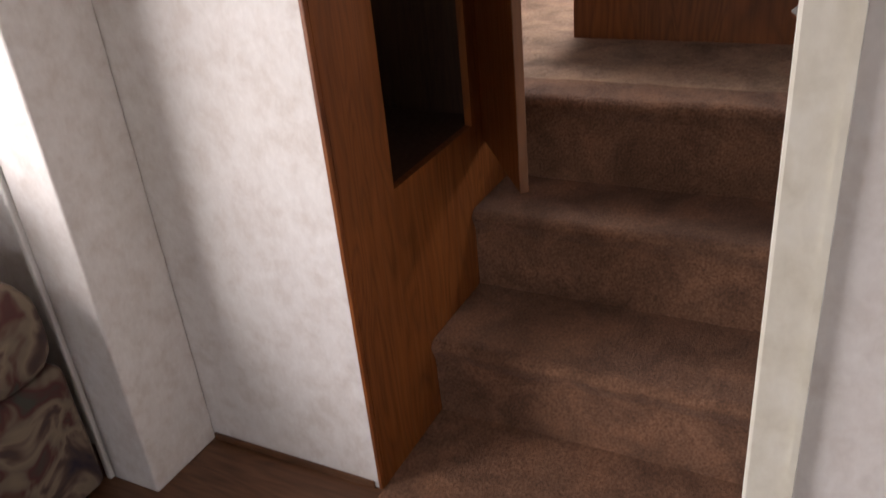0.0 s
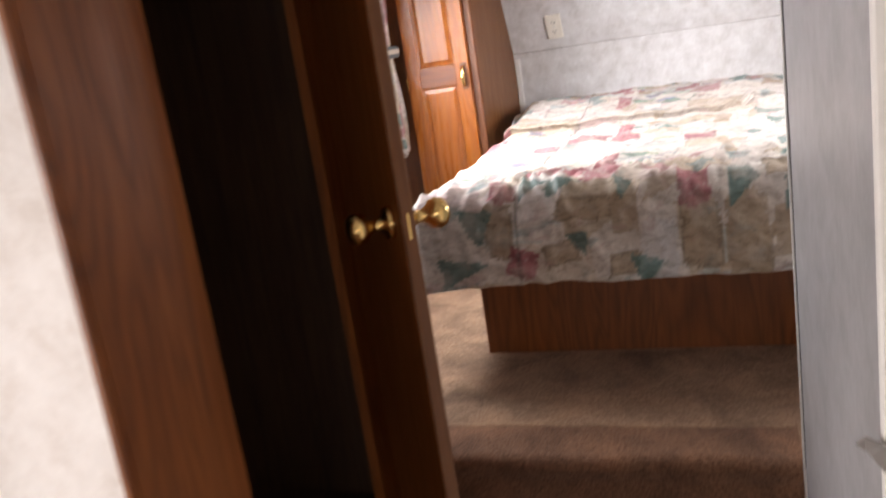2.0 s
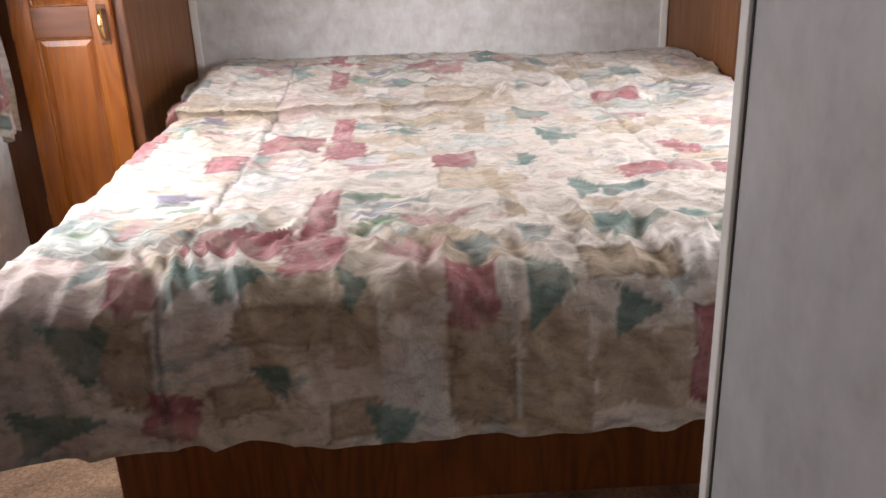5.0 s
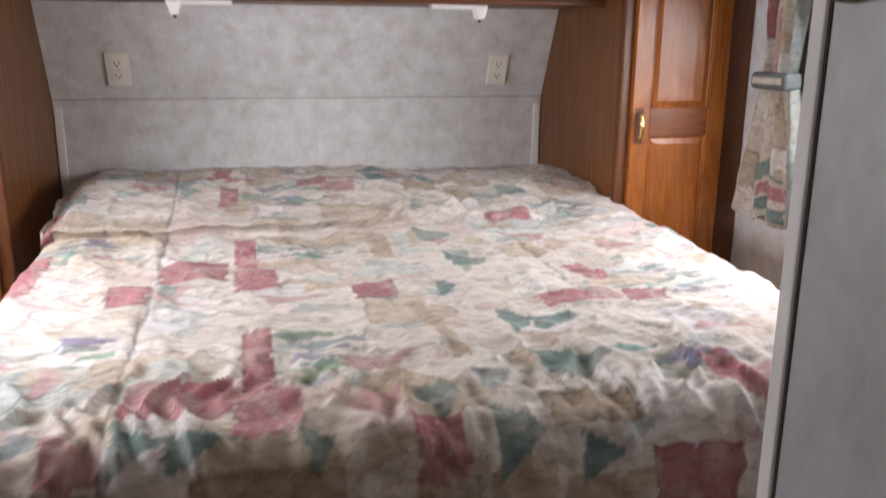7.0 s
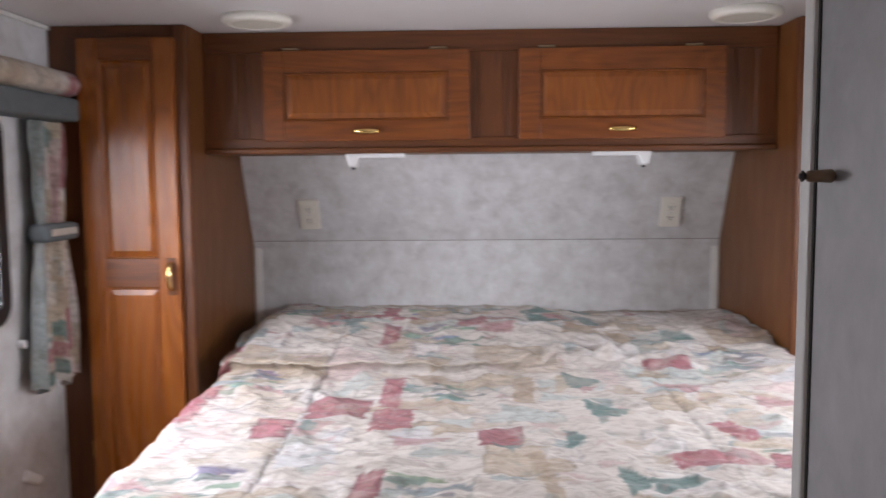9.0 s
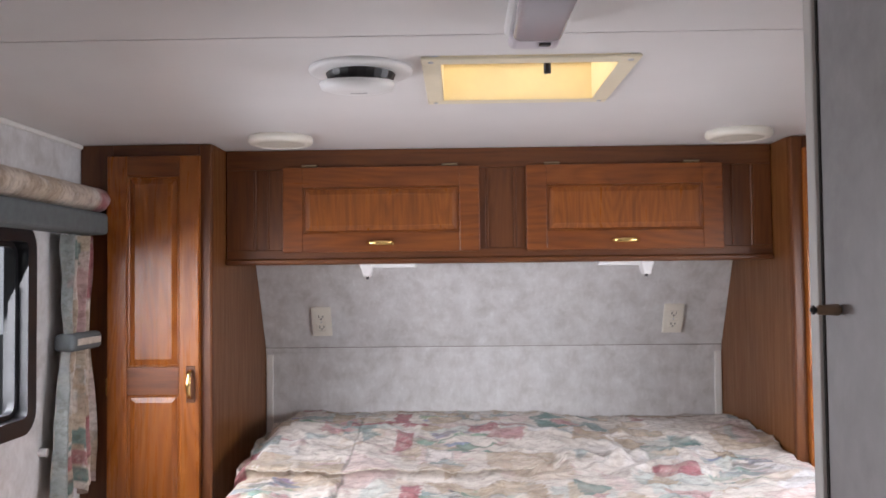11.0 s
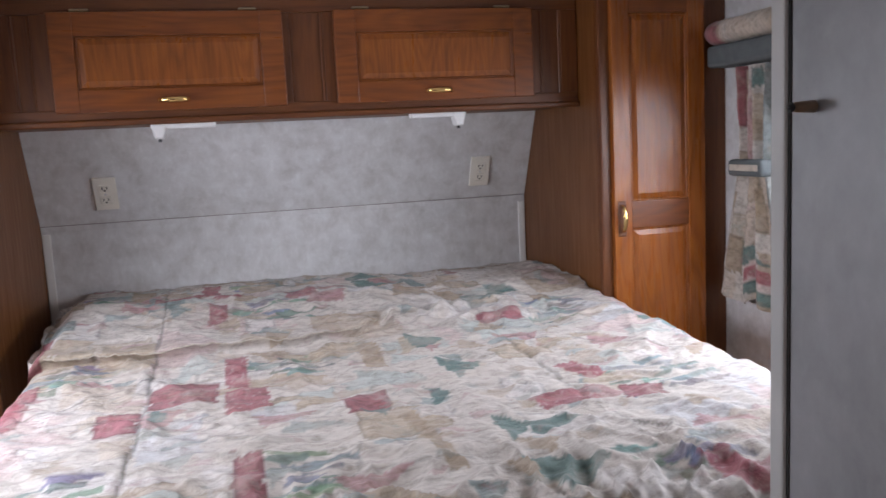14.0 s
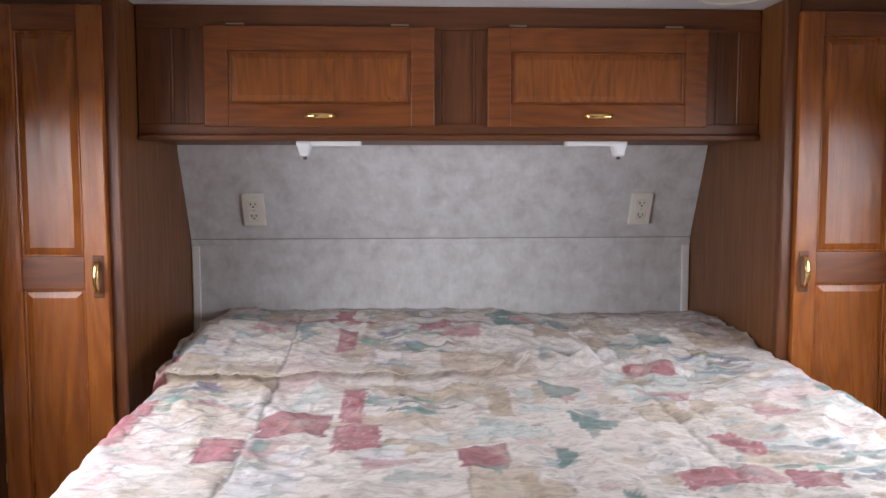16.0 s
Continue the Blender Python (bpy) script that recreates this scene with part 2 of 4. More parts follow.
def sofa_cloth():
    m, N, L, b = material("tapestry_upholstery", 0.95)
    n1, _ = noise_tex(N, L, 7, 3, (1, 1, 1), 0.5, 0.9)
    c = ramp(N, L, n1.outputs["Fac"], [(0.30, (0.02, 0.016, 0.028)), (0.40, (0.08, 0.05, 0.04)), (0.47, (0.22, 0.17, 0.12)), (0.55, (0.16, 0.125, 0.09)), (0.62, (0.085, 0.03, 0.026)), (0.72, (0.055, 0.055, 0.045))])
    L.new(c.outputs[0], b.inputs["Base Color"])
    n3, _ = noise_tex(N, L, 300, 2)
    bump(N, L, b, n3.outputs["Fac"], 0.4, 0.002)
    return m


SOFA = sofa_cloth()

# ---------------------------------------------------------------- building helpers


def box(x0, x1, y0, y1, z0, z1, bev=0.0, seg=2):
    bm = bmesh.new()
    bmesh.ops.create_cube(bm, size=1.0)
    for v in bm.verts:
        v.co = Vector(((x0 + x1) / 2 + v.co.x * (x1 - x0), (y0 + y1) / 2 + v.co.y * (y1 - y0), (z0 + z1) / 2 + v.co.z * (z1 - z0)))
    if bev > 0:
        bmesh.ops.bevel(bm, geom=list(bm.edges), offset=bev, segments=seg, affect="EDGES", profile=0.5)
    return bm


def join(*bms):
    out = bms[0]
    for b in bms[1:]:
        me = bpy.data.meshes.new("tmp")
        b.to_mesh(me)
        out.from_mesh(me)
        bpy.data.meshes.remove(me)
        b.free()
    return out


def cyl(p0, p1, r0, r1=None, seg=20, bev=0.0):
    r1 = r0 if r1 is None else r1
    p0, p1 = Vector(p0), Vector(p1)
    bm = bmesh.new()
    bmesh.ops.create_cone(bm, cap_ends=True, segments=seg, radius1=r0, radius2=r1, depth=(p1 - p0).length)
    if bev:
        caps = [e for e in bm.edges if any(len(f.verts) > 4 for f in e.link_faces)]
        bmesh.ops.bevel(bm, geom=caps, offset=bev, segments=2, affect="EDGES")
    m = Matrix.Translation((p0 + p1) / 2) @ (p1 - p0).to_track_quat("Z", "Y").to_matrix().to_4x4()
    bmesh.ops.transform(bm, matrix=m, verts=bm.verts)
    return bm


def lathe(profile, seg=28):
    """Turned shape about z from (radius, height) pairs."""
    bm = bmesh.new()
    rings = []
    for r, z in profile:
        rings.append([bm.verts.new((r * math.cos(2 * math.pi * i / seg), r * math.sin(2 * math.pi * i / seg), z)) for i in range(seg)])
    for a, b in zip(rings, rings[1:]):
        for i in range(seg):
            bm.faces.new((a[i], a[(i + 1) % seg], b[(i + 1) % seg], b[i]))
    bm.faces.new(rings[-1])
    bm.faces.new(list(reversed(rings[0])))
    return bm


def extrude_profile(pts, x0, x1):
    """A profile of (y, z) points swept from x0 to x1."""
    bm = bmesh.new()
    a = [bm.verts.new((x0, y, z)) for y, z in pts]
    b = [bm.verts.new((x1, y, z)) for y, z in pts]
    n = len(pts)
    for i in range(n):
        bm.faces.new((a[i], a[(i + 1) % n], b[(i + 1) % n], b[i]))
    bm.faces.new(list(reversed(a)))
    bm.faces.new(b)
    bmesh.ops.recalc_face_normals(bm, faces=bm.faces)
    return bm


def part(name, bm, mat, parent=None, label="", smooth=False):
    me = bpy.data.meshes.new(name)
    bm.normal_update()
    if smooth:
        for f in bm.faces:
            f.smooth = True
    bm.to_mesh(me)
    bm.free()
    me.materials.append(mat)
    ob = new(name, me)
    if parent is not None:
        ob.parent = parent
        ob.matrix_parent_inverse = parent.matrix_basis.inverted() if parent.parent is None else Matrix.Identity(4)
    if label:
        ob["label"] = label
    return ob


def thing(name, at, label, category, group=""):
    e = new(name)
    e.empty_display_size = 0.05
    e.location = at
    return tagged(e, label, category, group)


def structure(name, bm, mat, label):
    return tagged(part(name, bm, mat), label, name.split("_")[0], kind="structure")


def raised_panel(x0, x1, z0, z1, y, proud=0.006, edge=0.028):
    """A raised field: flat centre and a sloped border, facing -y."""
    bm = bmesh.new()
    o = [bm.verts.new(p) for p in ((x0, y, z0), (x1, y, z0), (x1, y, z1), (x0, y, z1))]
    q = [bm.verts.new(p) for p in ((x0 + edge, y - proud, z0 + edge), (x1 - edge, y - proud, z0 + edge), (x1 - edge, y - proud, z1 - edge), (x0 + edge, y - proud, z1 - edge))]
    for i in range(4):
        j = (i + 1) % 4
        bm.faces.new((o[i], o[j], q[j], q[i]))
    bm.faces.new(q)
    b = [bm.verts.new((v.co.x, y + 0.006, v.co.z)) for v in o]
    for i in range(4):
        j = (i + 1) % 4
        bm.faces.new((o[j], o[i], b[i], b[j]))
    bmesh.ops.recalc_face_normals(bm, faces=bm.faces)
    return bm


# ---------------------------------------------------------------- structure
FU, CZ, HX, HE = 0.722, 2.169, 1.215, 1.25
SIDE = {-1: HX, 1: HE}
XL, XR = -0.622, 0.165
YW = -3.22


def wall_with_hole(x0, x1, ya, yb, z0, z1, hy0, hy1, hz0, hz1):
    return join(box(x0, x1, ya, hy0, z0, z1), box(x0, x1, hy1, yb, z0, z1), box(x0, x1, hy0, hy1, z0, hz0), box(x0, x1, hy0, hy1, hz1, z1))


WIN_L = (-1.86, -0.935, 1.405, 1.905)
WIN_R = (-1.86, -0.935, 1.385, 1.905)
structure("floor", join(box(-2.4, HE, -8.0, YW + 0.006, -0.06, 0.0), box(-2.4, XL, YW + 0.005, -3.1, -0.06, 0.0)), VINYL, "brown wood-print vinyl floor of the living area")
structure("floor_landing", box(XL + 0.001, 0.33, YW + 0.007, -2.6, -0.06, 0.003), CARPET, "brown carpeted landing at the foot of the stairs")
structure("floor_bedroom", join(box(-HX, HE, -2.28, 0.0, FU - 0.05, FU), box(XR + 0.06, HE, -2.4, -2.28, FU - 0.05, FU), box(-HX, XL - 0.021, -2.44, -2.28, FU - 0.05, FU)), CARPET_UP, "tan brown carpet on the raised bedroom floor")
structure("ceiling", join(box(-2.4, HE + 0.05, -8.05, -1.685, CZ, CZ + 0.04), box(-HX - 0.05, HE + 0.05, -1.68, -1.555, CZ, CZ + 0.04), box(-HX - 0.05, HE + 0.05, -1.175, 0.05, CZ, CZ + 0.04), box(-HX - 0.05, -0.165, -1.555, -1.175, CZ, CZ + 0.04), box(0.195, HE + 0.05, -1.555, -1.175, CZ, CZ + 0.04), box(-2.4, HE + 0.05, -1.686, -1.679, CZ + 0.004, CZ + 0.03)), CEIL, "white vinyl ceiling with a cross seam")
structure("wall_west", wall_with_hole(-HX - 0.06, -HX, -3.2, 0.0, 0.0, CZ, WIN_L[0], WIN_L[1], WIN_L[2], WIN_L[3]), PAPER, "pale mottled wallpaper on the bedroom side wall")
structure("wall_east", join(wall_with_hole(HE, HE + 0.06, -3.2, 0.0, 0.0, CZ, WIN_R[0], WIN_R[1], WIN_R[2], WIN_R[3]), box(HE, HE + 0.06, -8.0, -3.2, 0, CZ)), PAPER, "pale mottled wallpaper on the bedroom side wall")
structure("wall_head_lower", box(-0.83, 0.83, 0.0, 0.03, FU, 1.515), PAPER, "pale mottled wall panel behind the bed head")
structure("wall_head_upper", extrude_profile([(0.0, 1.517), (-0.152, 1.835), (-0.12, 1.85), (0.03, 1.53)], -0.83, 0.83), PAPER, "pale mottled wall panel sloping out above the bed head")
structure("wall_front", box(-HX - 0.06, HE + 0.06, 0.032, 0.08, 0.0, CZ), PAPER, "plain front wall of the trailer nose")
structure("trim_head_seam", box(-0.83, 0.83, -0.005, 0.002, 1.503, 1.520, 0.002), PAPER, "thin white vinyl strip along the headwall seam")
# dark grey sliver that draws the joint's shadow line as colour
structure("trim_head_joint", box(-0.83, 0.83, -0.0035, 0.001, 1.5202, 1.5225), plain("joint_shadow_grey", (0.26, 0.24, 0.23), 0.7), "fine dark strip for the shadow in the joint above the headwall strip")
structure("trim_head_west", box(-0.828, -0.803, -0.006, 0.002, FU + 0.3, 1.496, 0.003), TRIM, "thin white vinyl corner strip")
structure("trim_head_east", box(0.803, 0.828, -0.006, 0.002, FU + 0.3, 1.496, 0.003), TRIM, "thin white vinyl corner strip")
structure("trim_ceiling_west", box(-HX, -HX + 0.012, -3.1, -0.66, CZ - 0.014, CZ - 0.001, 0.004), TRIM, "small white cove strip under the ceiling")
structure("trim_ceiling_east", box(HE - 0.012, HE, -2.3, -0.66, CZ - 0.014, CZ - 0.001, 0.004), TRIM, "small white cove strip under the ceiling")

# living-room side of the stairs
YC = -3.185
structure("wall_closet_front", box(-1.31, XL - 0.012, YC, YC + 0.03, 0.0, CZ), PAPER_LIVING, "cream mottled wallpaper on the closet front")
structure("trim_closet_corner", box(XL - 0.011, XL - 0.001, YC - 0.002, YC + 0.012, 0.0, CZ, 0.002), OAK_STAIR, "thin oak edge strip on the closet corner")
structure("baseboard", box(-1.145, XL - 0.02, YC - 0.008, YC - 0.001, 0.0, 0.022, 0.003), VINYL, "low brown base moulding")
OPEN_Y0, OPEN_Y1, SILL = -2.967, -2.553, 0.703
structure("wall_closet_side", join(box(XL - 0.02, XL, YC + 0.012, OPEN_Y0, 0, CZ), box(XL - 0.02, XL, OPEN_Y1, -2.30, 0, CZ), box(XL - 0.02, XL, OPEN_Y0, OPEN_Y1, 0, SILL), box(XL - 0.02, XL, OPEN_Y0, OPEN_Y1, 2.06, CZ)), OAK_STAIR, "oak veneer closet wall beside the stairs")
# closet lining, its dark colour standing in for the shade inside
structure("wall_closet_back", box(-HX, XL - 0.021, -2.46, -2.44, 0.0, CZ), SHADE_DARK_WOOD, "closet back panel, coloured dark for the unlit inside")
structure("wall_closet_inner", join(box(-1.14, -1.12, YC + 0.031, -2.461, 0.0, CZ), box(-1.12, XL - 0.021, YC + 0.031, YC + 0.045, 0, CZ)), SHADE_DARK_WOOD, "wooden closet lining, coloured dark for the unlit inside")
structure("floor_closet", box(-1.12, XL - 0.021, YC + 0.046, -2.461, SILL - 0.03, SILL - 0.004), SHADE_DARK_WOOD, "closet floor panel, coloured dark for the unlit inside")
structure("wall_post", join(box(-1.30, -1.147, -3.405, YC - 0.001, 0.0, CZ, 0.006)), PAPER_LIVING, "cream mottled slide-out post with rounded edges")
structure("trim_post", box(-1.318, -1.301, -3.415, -3.30, 0.0, CZ, 0.004), TRIM, "white edge strip on the slide-out post")
structure("wall_slide_end", box(-2.34, -1.32, -3.33, -3.29, 0.0, CZ), PAPER_LIVING, "cream wallpaper on the slide-out end wall")
structure("wall_slide", wall_with_hole(-2.40, -2.34, -8.0, -3.29, 0.0, CZ, -5.3, -3.95, 0.9, 1.6), PAPER_LIVING, "cream wallpaper on the slide-out wall with a window opening")
structure("wall_rear", join(box(-2.4, -0.7, -8.05, -8.0, 0, CZ), box(1.1, HE, -8.05, -8.0, 0, CZ), box(-0.7, 1.1, -8.05, -8.0, 0, 0.85), box(-0.7, 1.1, -8.05, -8.0, 1.75, CZ)), PAPER_LIVING, "cream wallpaper on the rear wall with a window opening")
JY = -3.70


def slanted(bm):
    """Leans the partition a little outwards towards the stair opening."""
    for v in bm.verts:
        v.co.x += max(0.0, -2.362 - v.co.y) * 0.04
    return bm


structure("wall_stair_front", box(0.273, HE, JY, JY + 0.03, 0.0, CZ), PAPER_LIVING, "cream mottled wallpaper beside the stair opening")
structure("trim_stair_opening", join(box(0.225, 0.272, JY - 0.006, JY + 0.03, 0.0, CZ, 0.004), box(0.266, 0.2725, JY - 0.009, JY - 0.0065, 0.0, CZ)), CREAM_TRIM, "cream printed corner moulding at the stair opening")
structure("wall_stair_return", box(0.2975, 0.325, JY + 0.031, -2.98, 0.0, CZ), PAPER_LIVING, "cream wallpaper on the return beside the pocket door")
structure("wall_pocket_skin", box(0.2675, 0.297, -3.010, -2.40, 0.0, CZ), TRIM, "white vinyl wall skin beside the pocket door")
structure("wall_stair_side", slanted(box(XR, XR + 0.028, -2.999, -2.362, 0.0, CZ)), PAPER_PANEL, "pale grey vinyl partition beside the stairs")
structure("trim_partition_edge", box(XR - 0.004, XR + 0.034, -2.361, -2.345, 0.0, CZ, 0.002), ALU_PALE, "pale corner strip on the partition's end")
structure("trim_partition_gap", box(XR - 0.001, XR + 0.004, -2.3640, -2.3612, FU, CZ), GASKET, "dark joint beside the corner strip")
structure("trim_partition_near", slanted(box(XR - 0.002, XR + 0.03, -3.015, -3.0, 0.0, CZ, 0.003)), TRIM, "white corner strip at the foot of the partition")
structure("wall_bathroom", box(XR + 0.036, HE, -2.372, -2.345, 0.0, CZ), PAPER, "pale mottled bathroom wall facing the bedroom")

# stairs: treads and risers with rolled carpet noses
def stairs():
    s = thing("stairs", (-0.23, -2.6, 0.0), "three worn brown carpeted steps up to the bedroom", "stairs")
    s["kind"] = "structure"
    rows = ((-2.885, -2.5, 0.0, 0.237), (-2.592, -2.28, 0.0, 0.475), (-2.345, -2.2, 0.0, FU + 0.003))
    for y0, y1, z0, z1 in rows:
        r = 0.022
        pts = [(y1, z0), (y0 + 0.018, z0), (y0 + 0.012, z1 - 0.06)]
        pts += [(y0 + r - r * 1.15 * math.cos(a), z1 - r + r * math.sin(a)) for a in [radians(d) for d in range(-25, 91, 15)]]
        pts += [(y1, z1)]
        bm = extrude_profile(pts, XL + 0.001, XR - 0.001)
        cuts = [e for e in bm.edges if abs(e.verts[0].co.x - e.verts[1].co.x) > 0.3]
        bmesh.ops.subdivide_edges(bm, edges=cuts, cuts=60)
        for v in bm.verts:
            n = noise.noise(v.co * 9.0) * 0.004 + noise.noise(v.co * 30.0) * 0.002
            if XL + 0.01 < v.co.x < XR - 0.01:
                v.co.z += n if v.co.z > z0 + 0.02 else 0
                v.co.y += n * 0.8 if v.co.y < y1 - 0.01 else 0
        part("step", bm, CARPET, s, smooth=False)


stairs()


# pocket door standing in its slot beside the stairs
def pocket_door():
    d = thing("pocket_door", (0.244, -2.75, 0.003), "brown-edged sliding pocket door standing in its slot", "door")
    part("door_leaf", box(0.2285, 0.2605, -3.012, -2.46, 0.003, 2.1, 0.002), plain("pocket_door_edge", (0.16, 0.085, 0.042), 0.55), d)
    part("slot_seal", box(0.2235, 0.2280, -3.002, -2.99, 0.003, 2.1), GASKET, d, "black gap beside the leaf")
    part("slot_seal", box(0.2610, 0.2670, -3.002, -2.99, 0.003, 2.1), GASKET, d, "black gap beside the leaf")
    part("latch_plate", box(0.2292, 0.2330, -3.0135, -3.0115, 0.90, 0.96, 0.0004, 1), ALU, d, "small pale latch plate")


def latch_strap():
    """A bent strap held across the pocket door's slot, its end curling out over the stairs."""
    t = thing("latch_strap", (0.23, -3.02, 1.07), "grey plastic latch strap across the pocket door slot", "latch")
    bm = bmesh.new()
    rings = []
    path = [(0.305, -3.022, 1.078), (0.262, -3.024, 1.074), (0.232, -3.026, 1.076), (0.212, -3.026, 1.086), (0.194, -3.025, 1.102), (0.182, -3.022, 1.116), (0.172, -3.018, 1.122), (0.167, -3.014, 1.116)]
    for i, q in enumerate(path):
        w = 0.011 if i < 4 else 0.011 - 0.0013 * (i - 3)
        nxt, prv = path[min(i + 1, len(path) - 1)], path[max(i - 1, 0)]
        tx, tz = nxt[0] - prv[0], nxt[2] - prv[2]
        n = math.hypot(tx, tz)
        nx, nz = -tz / n * w, tx / n * w
        rings.append([bm.verts.new((q[0] + nx * a, q[1] + b, q[2] + nz * a)) for a, b in ((1, -0.003), (1, 0.003), (-1, 0.003), (-1, -0.003))])
    for a, b in zip(rings, rings[1:]):
        for k in range(4):
            bm.faces.new((a[k], a[(k + 1) % 4], b[(k + 1) % 4], b[k]))
    bm.faces.new(rings[0])
    bm.faces.new(list(reversed(rings[-1])))
    bmesh.ops.recalc_face_normals(bm, faces=bm.faces)
    part("strap", bm, plain("grey_strap", (0.20, 0.185, 0.175), 0.5), t)
    part("fixing_screw", cyl((0.285, -3.0275, 1.076), (0.285, -3.010, 1.076), 0.005, seg=12), ALU, t)


latch_strap()
pocket_door()


# ---------------------------------------------------------------- closet door on the stairs
def knob_profile():
    return [(r, z * 1.15) for r, z in ((0.026, 0.0), (0.027, 0.004), (0.024, 0.009), (0.012, 0.013), (0.010, 0.022), (0.013, 0.030), (0.022, 0.037), (0.025, 0.047), (0.022, 0.056), (0.013, 0.061), (0.0045, 0.0625))]


def closet_door(angle):
    hinge = Vector((XL + 0.003, -2.455, 0.64))
    d = thing("closet_door", hinge, "oak veneer closet door standing half open over the stairs", "door")
    w, t, h = 0.40, 0.022, 1.46
    m = Matrix.Translation(hinge) @ Matrix.Rotation(angle, 4, "Z")

    def put(name, bm, mat, label="", smooth=False, parent=d):
        bmesh.ops.transform(bm, matrix=m, verts=bm.verts)
        return part(name, bm, mat, parent, label, smooth)

    put("door_leaf", box(-t, 0.0, -w + 0.006, 0.0, 0, h, 0.0015, 1), OAK_STAIR)
    put("edge_band", box(-t + 0.0005, -0.0005, -w, -w + 0.006, 0.0, h, 0.001, 1), OAK_SIDE, "lighter oak edge banding")
    for side in (1, -1):
        k = lathe(knob_profile())
        rot = Matrix.Rotation(radians(90 * side), 4, "Y")
        bmesh.ops.transform(k, matrix=Matrix.Translation((0.0 if side > 0 else -t, -w + 0.06, 0.70)) @ rot, verts=k.verts)
        put("knob", k, BRASS, "polished brass door knob", True)
    put("latch_plate", box(-t + 0.009, -0.009, -w - 0.0012, -w + 0.001, 0.68, 0.72, 0.0005, 1), BRASS, "small brass latch plate")
    for z in (0.15, 0.7, 1.25):
        put("hinge", cyl((0.003, 0.003, z - 0.03), (0.003, 0.003, z + 0.03), 0.004, seg=10), BRASS, "small brass hinge")


closet_door(radians(37))
strike = thing("strike_plate", (XL, OPEN_Y0 + 0.01, 1.33), "small pale metal strike plate on the closet frame", "strike plate")
part("plate", box(XL - 0.016, XL - 0.002, OPEN_Y0 - 0.001, OPEN_Y0 + 0.002, 1.30, 1.36, 0.0006, 1), ALU, strike)


# ---------------------------------------------------------------- bedroom cabinets
def d_pull(center, vertical, length=0.085):
    """A brass pull: two feet and an arched bar, with its backplate."""
    c = Vector(center)
    ax = Vector((0, 0, 1)) if vertical else Vector((1, 0, 0))
    side = Vector((1, 0, 0)) if vertical else Vector((0, 0, 1))
    bm = bmesh.new()
    n, rings = 14, []
    for i in range(n + 1):
        u = i / n
        p = c + ax * (u - 0.5) * length + Vector((0, -1, 0)) * (0.024 * math.sin(math.pi * u) ** 0.45)
        wdt = 0.0055 + 0.002 * math.sin(math.pi * u)
        rings.append([bm.verts.new(p + side * wdt * math.cos(a) + Vector((0, -1, 0)) * 0.0035 * math.sin(a)) for a in [k * math.pi / 4 for k in range(8)]])
    for a, b in zip(rings, rings[1:]):
        for k in range(8):
            bm.faces.new((a[k], a[(k + 1) % 8], b[(k + 1) % 8], b[k]))
    bmesh.ops.recalc_face_normals(bm, faces=bm.faces)
    return bm


def framed_door(parent, x0, x1, z0, z1, y, fields, stile, mats, name="door"):
    """Five-piece door: stiles, rails and raised fields, facing -y. fields: (z0, z1) of each panel."""
    t = 0.02
    st, ra, pa = mats
    d = part(name, box(x0 + 0.004, x1 - 0.004, y - 0.004, y, z0 + 0.004, z1 - 0.004), ra, parent)
    for a, b in ((x0, x0 + stile), (x1 - stile, x1)):
        part("stile", box(a, b, y - t, y - 0.0005, z0, z1, 0.003), st, d)
    edges = [z0] + [v for f in fields for v in f] + [z1]
    for a, b in zip(edges[0::2], edges[1::2]):
        r = part("rail", box(x0 + stile - 0.001, x1 - stile + 0.001, y - t + 0.0008, y - 0.0005, a, b, 0.002), ra, d)
    for a, b in fields:
        part("panel", raised_panel(x0 + stile - 0.002, x1 - stile + 0.002, a - 0.002, b + 0.002, y - 0.0085, 0.0085, 0.024), pa, d)
        g = 0.006
        part("bead", join(box(x0 + stile, x0 + stile + g, y - 0.016, y - 0.008, a, b, 0.002, 1), box(x1 - stile - g, x1 - stile, y - 0.016, y - 0.008, a, b, 0.002, 1), box(x0 + stile, x1 - stile, y - 0.016, y - 0.008, a, a + g, 0.002, 1), box(x0 + stile, x1 - stile, y - 0.016, y - 0.008, b - g, b, 0.002, 1)), st, d)
    return d


FY = -0.655


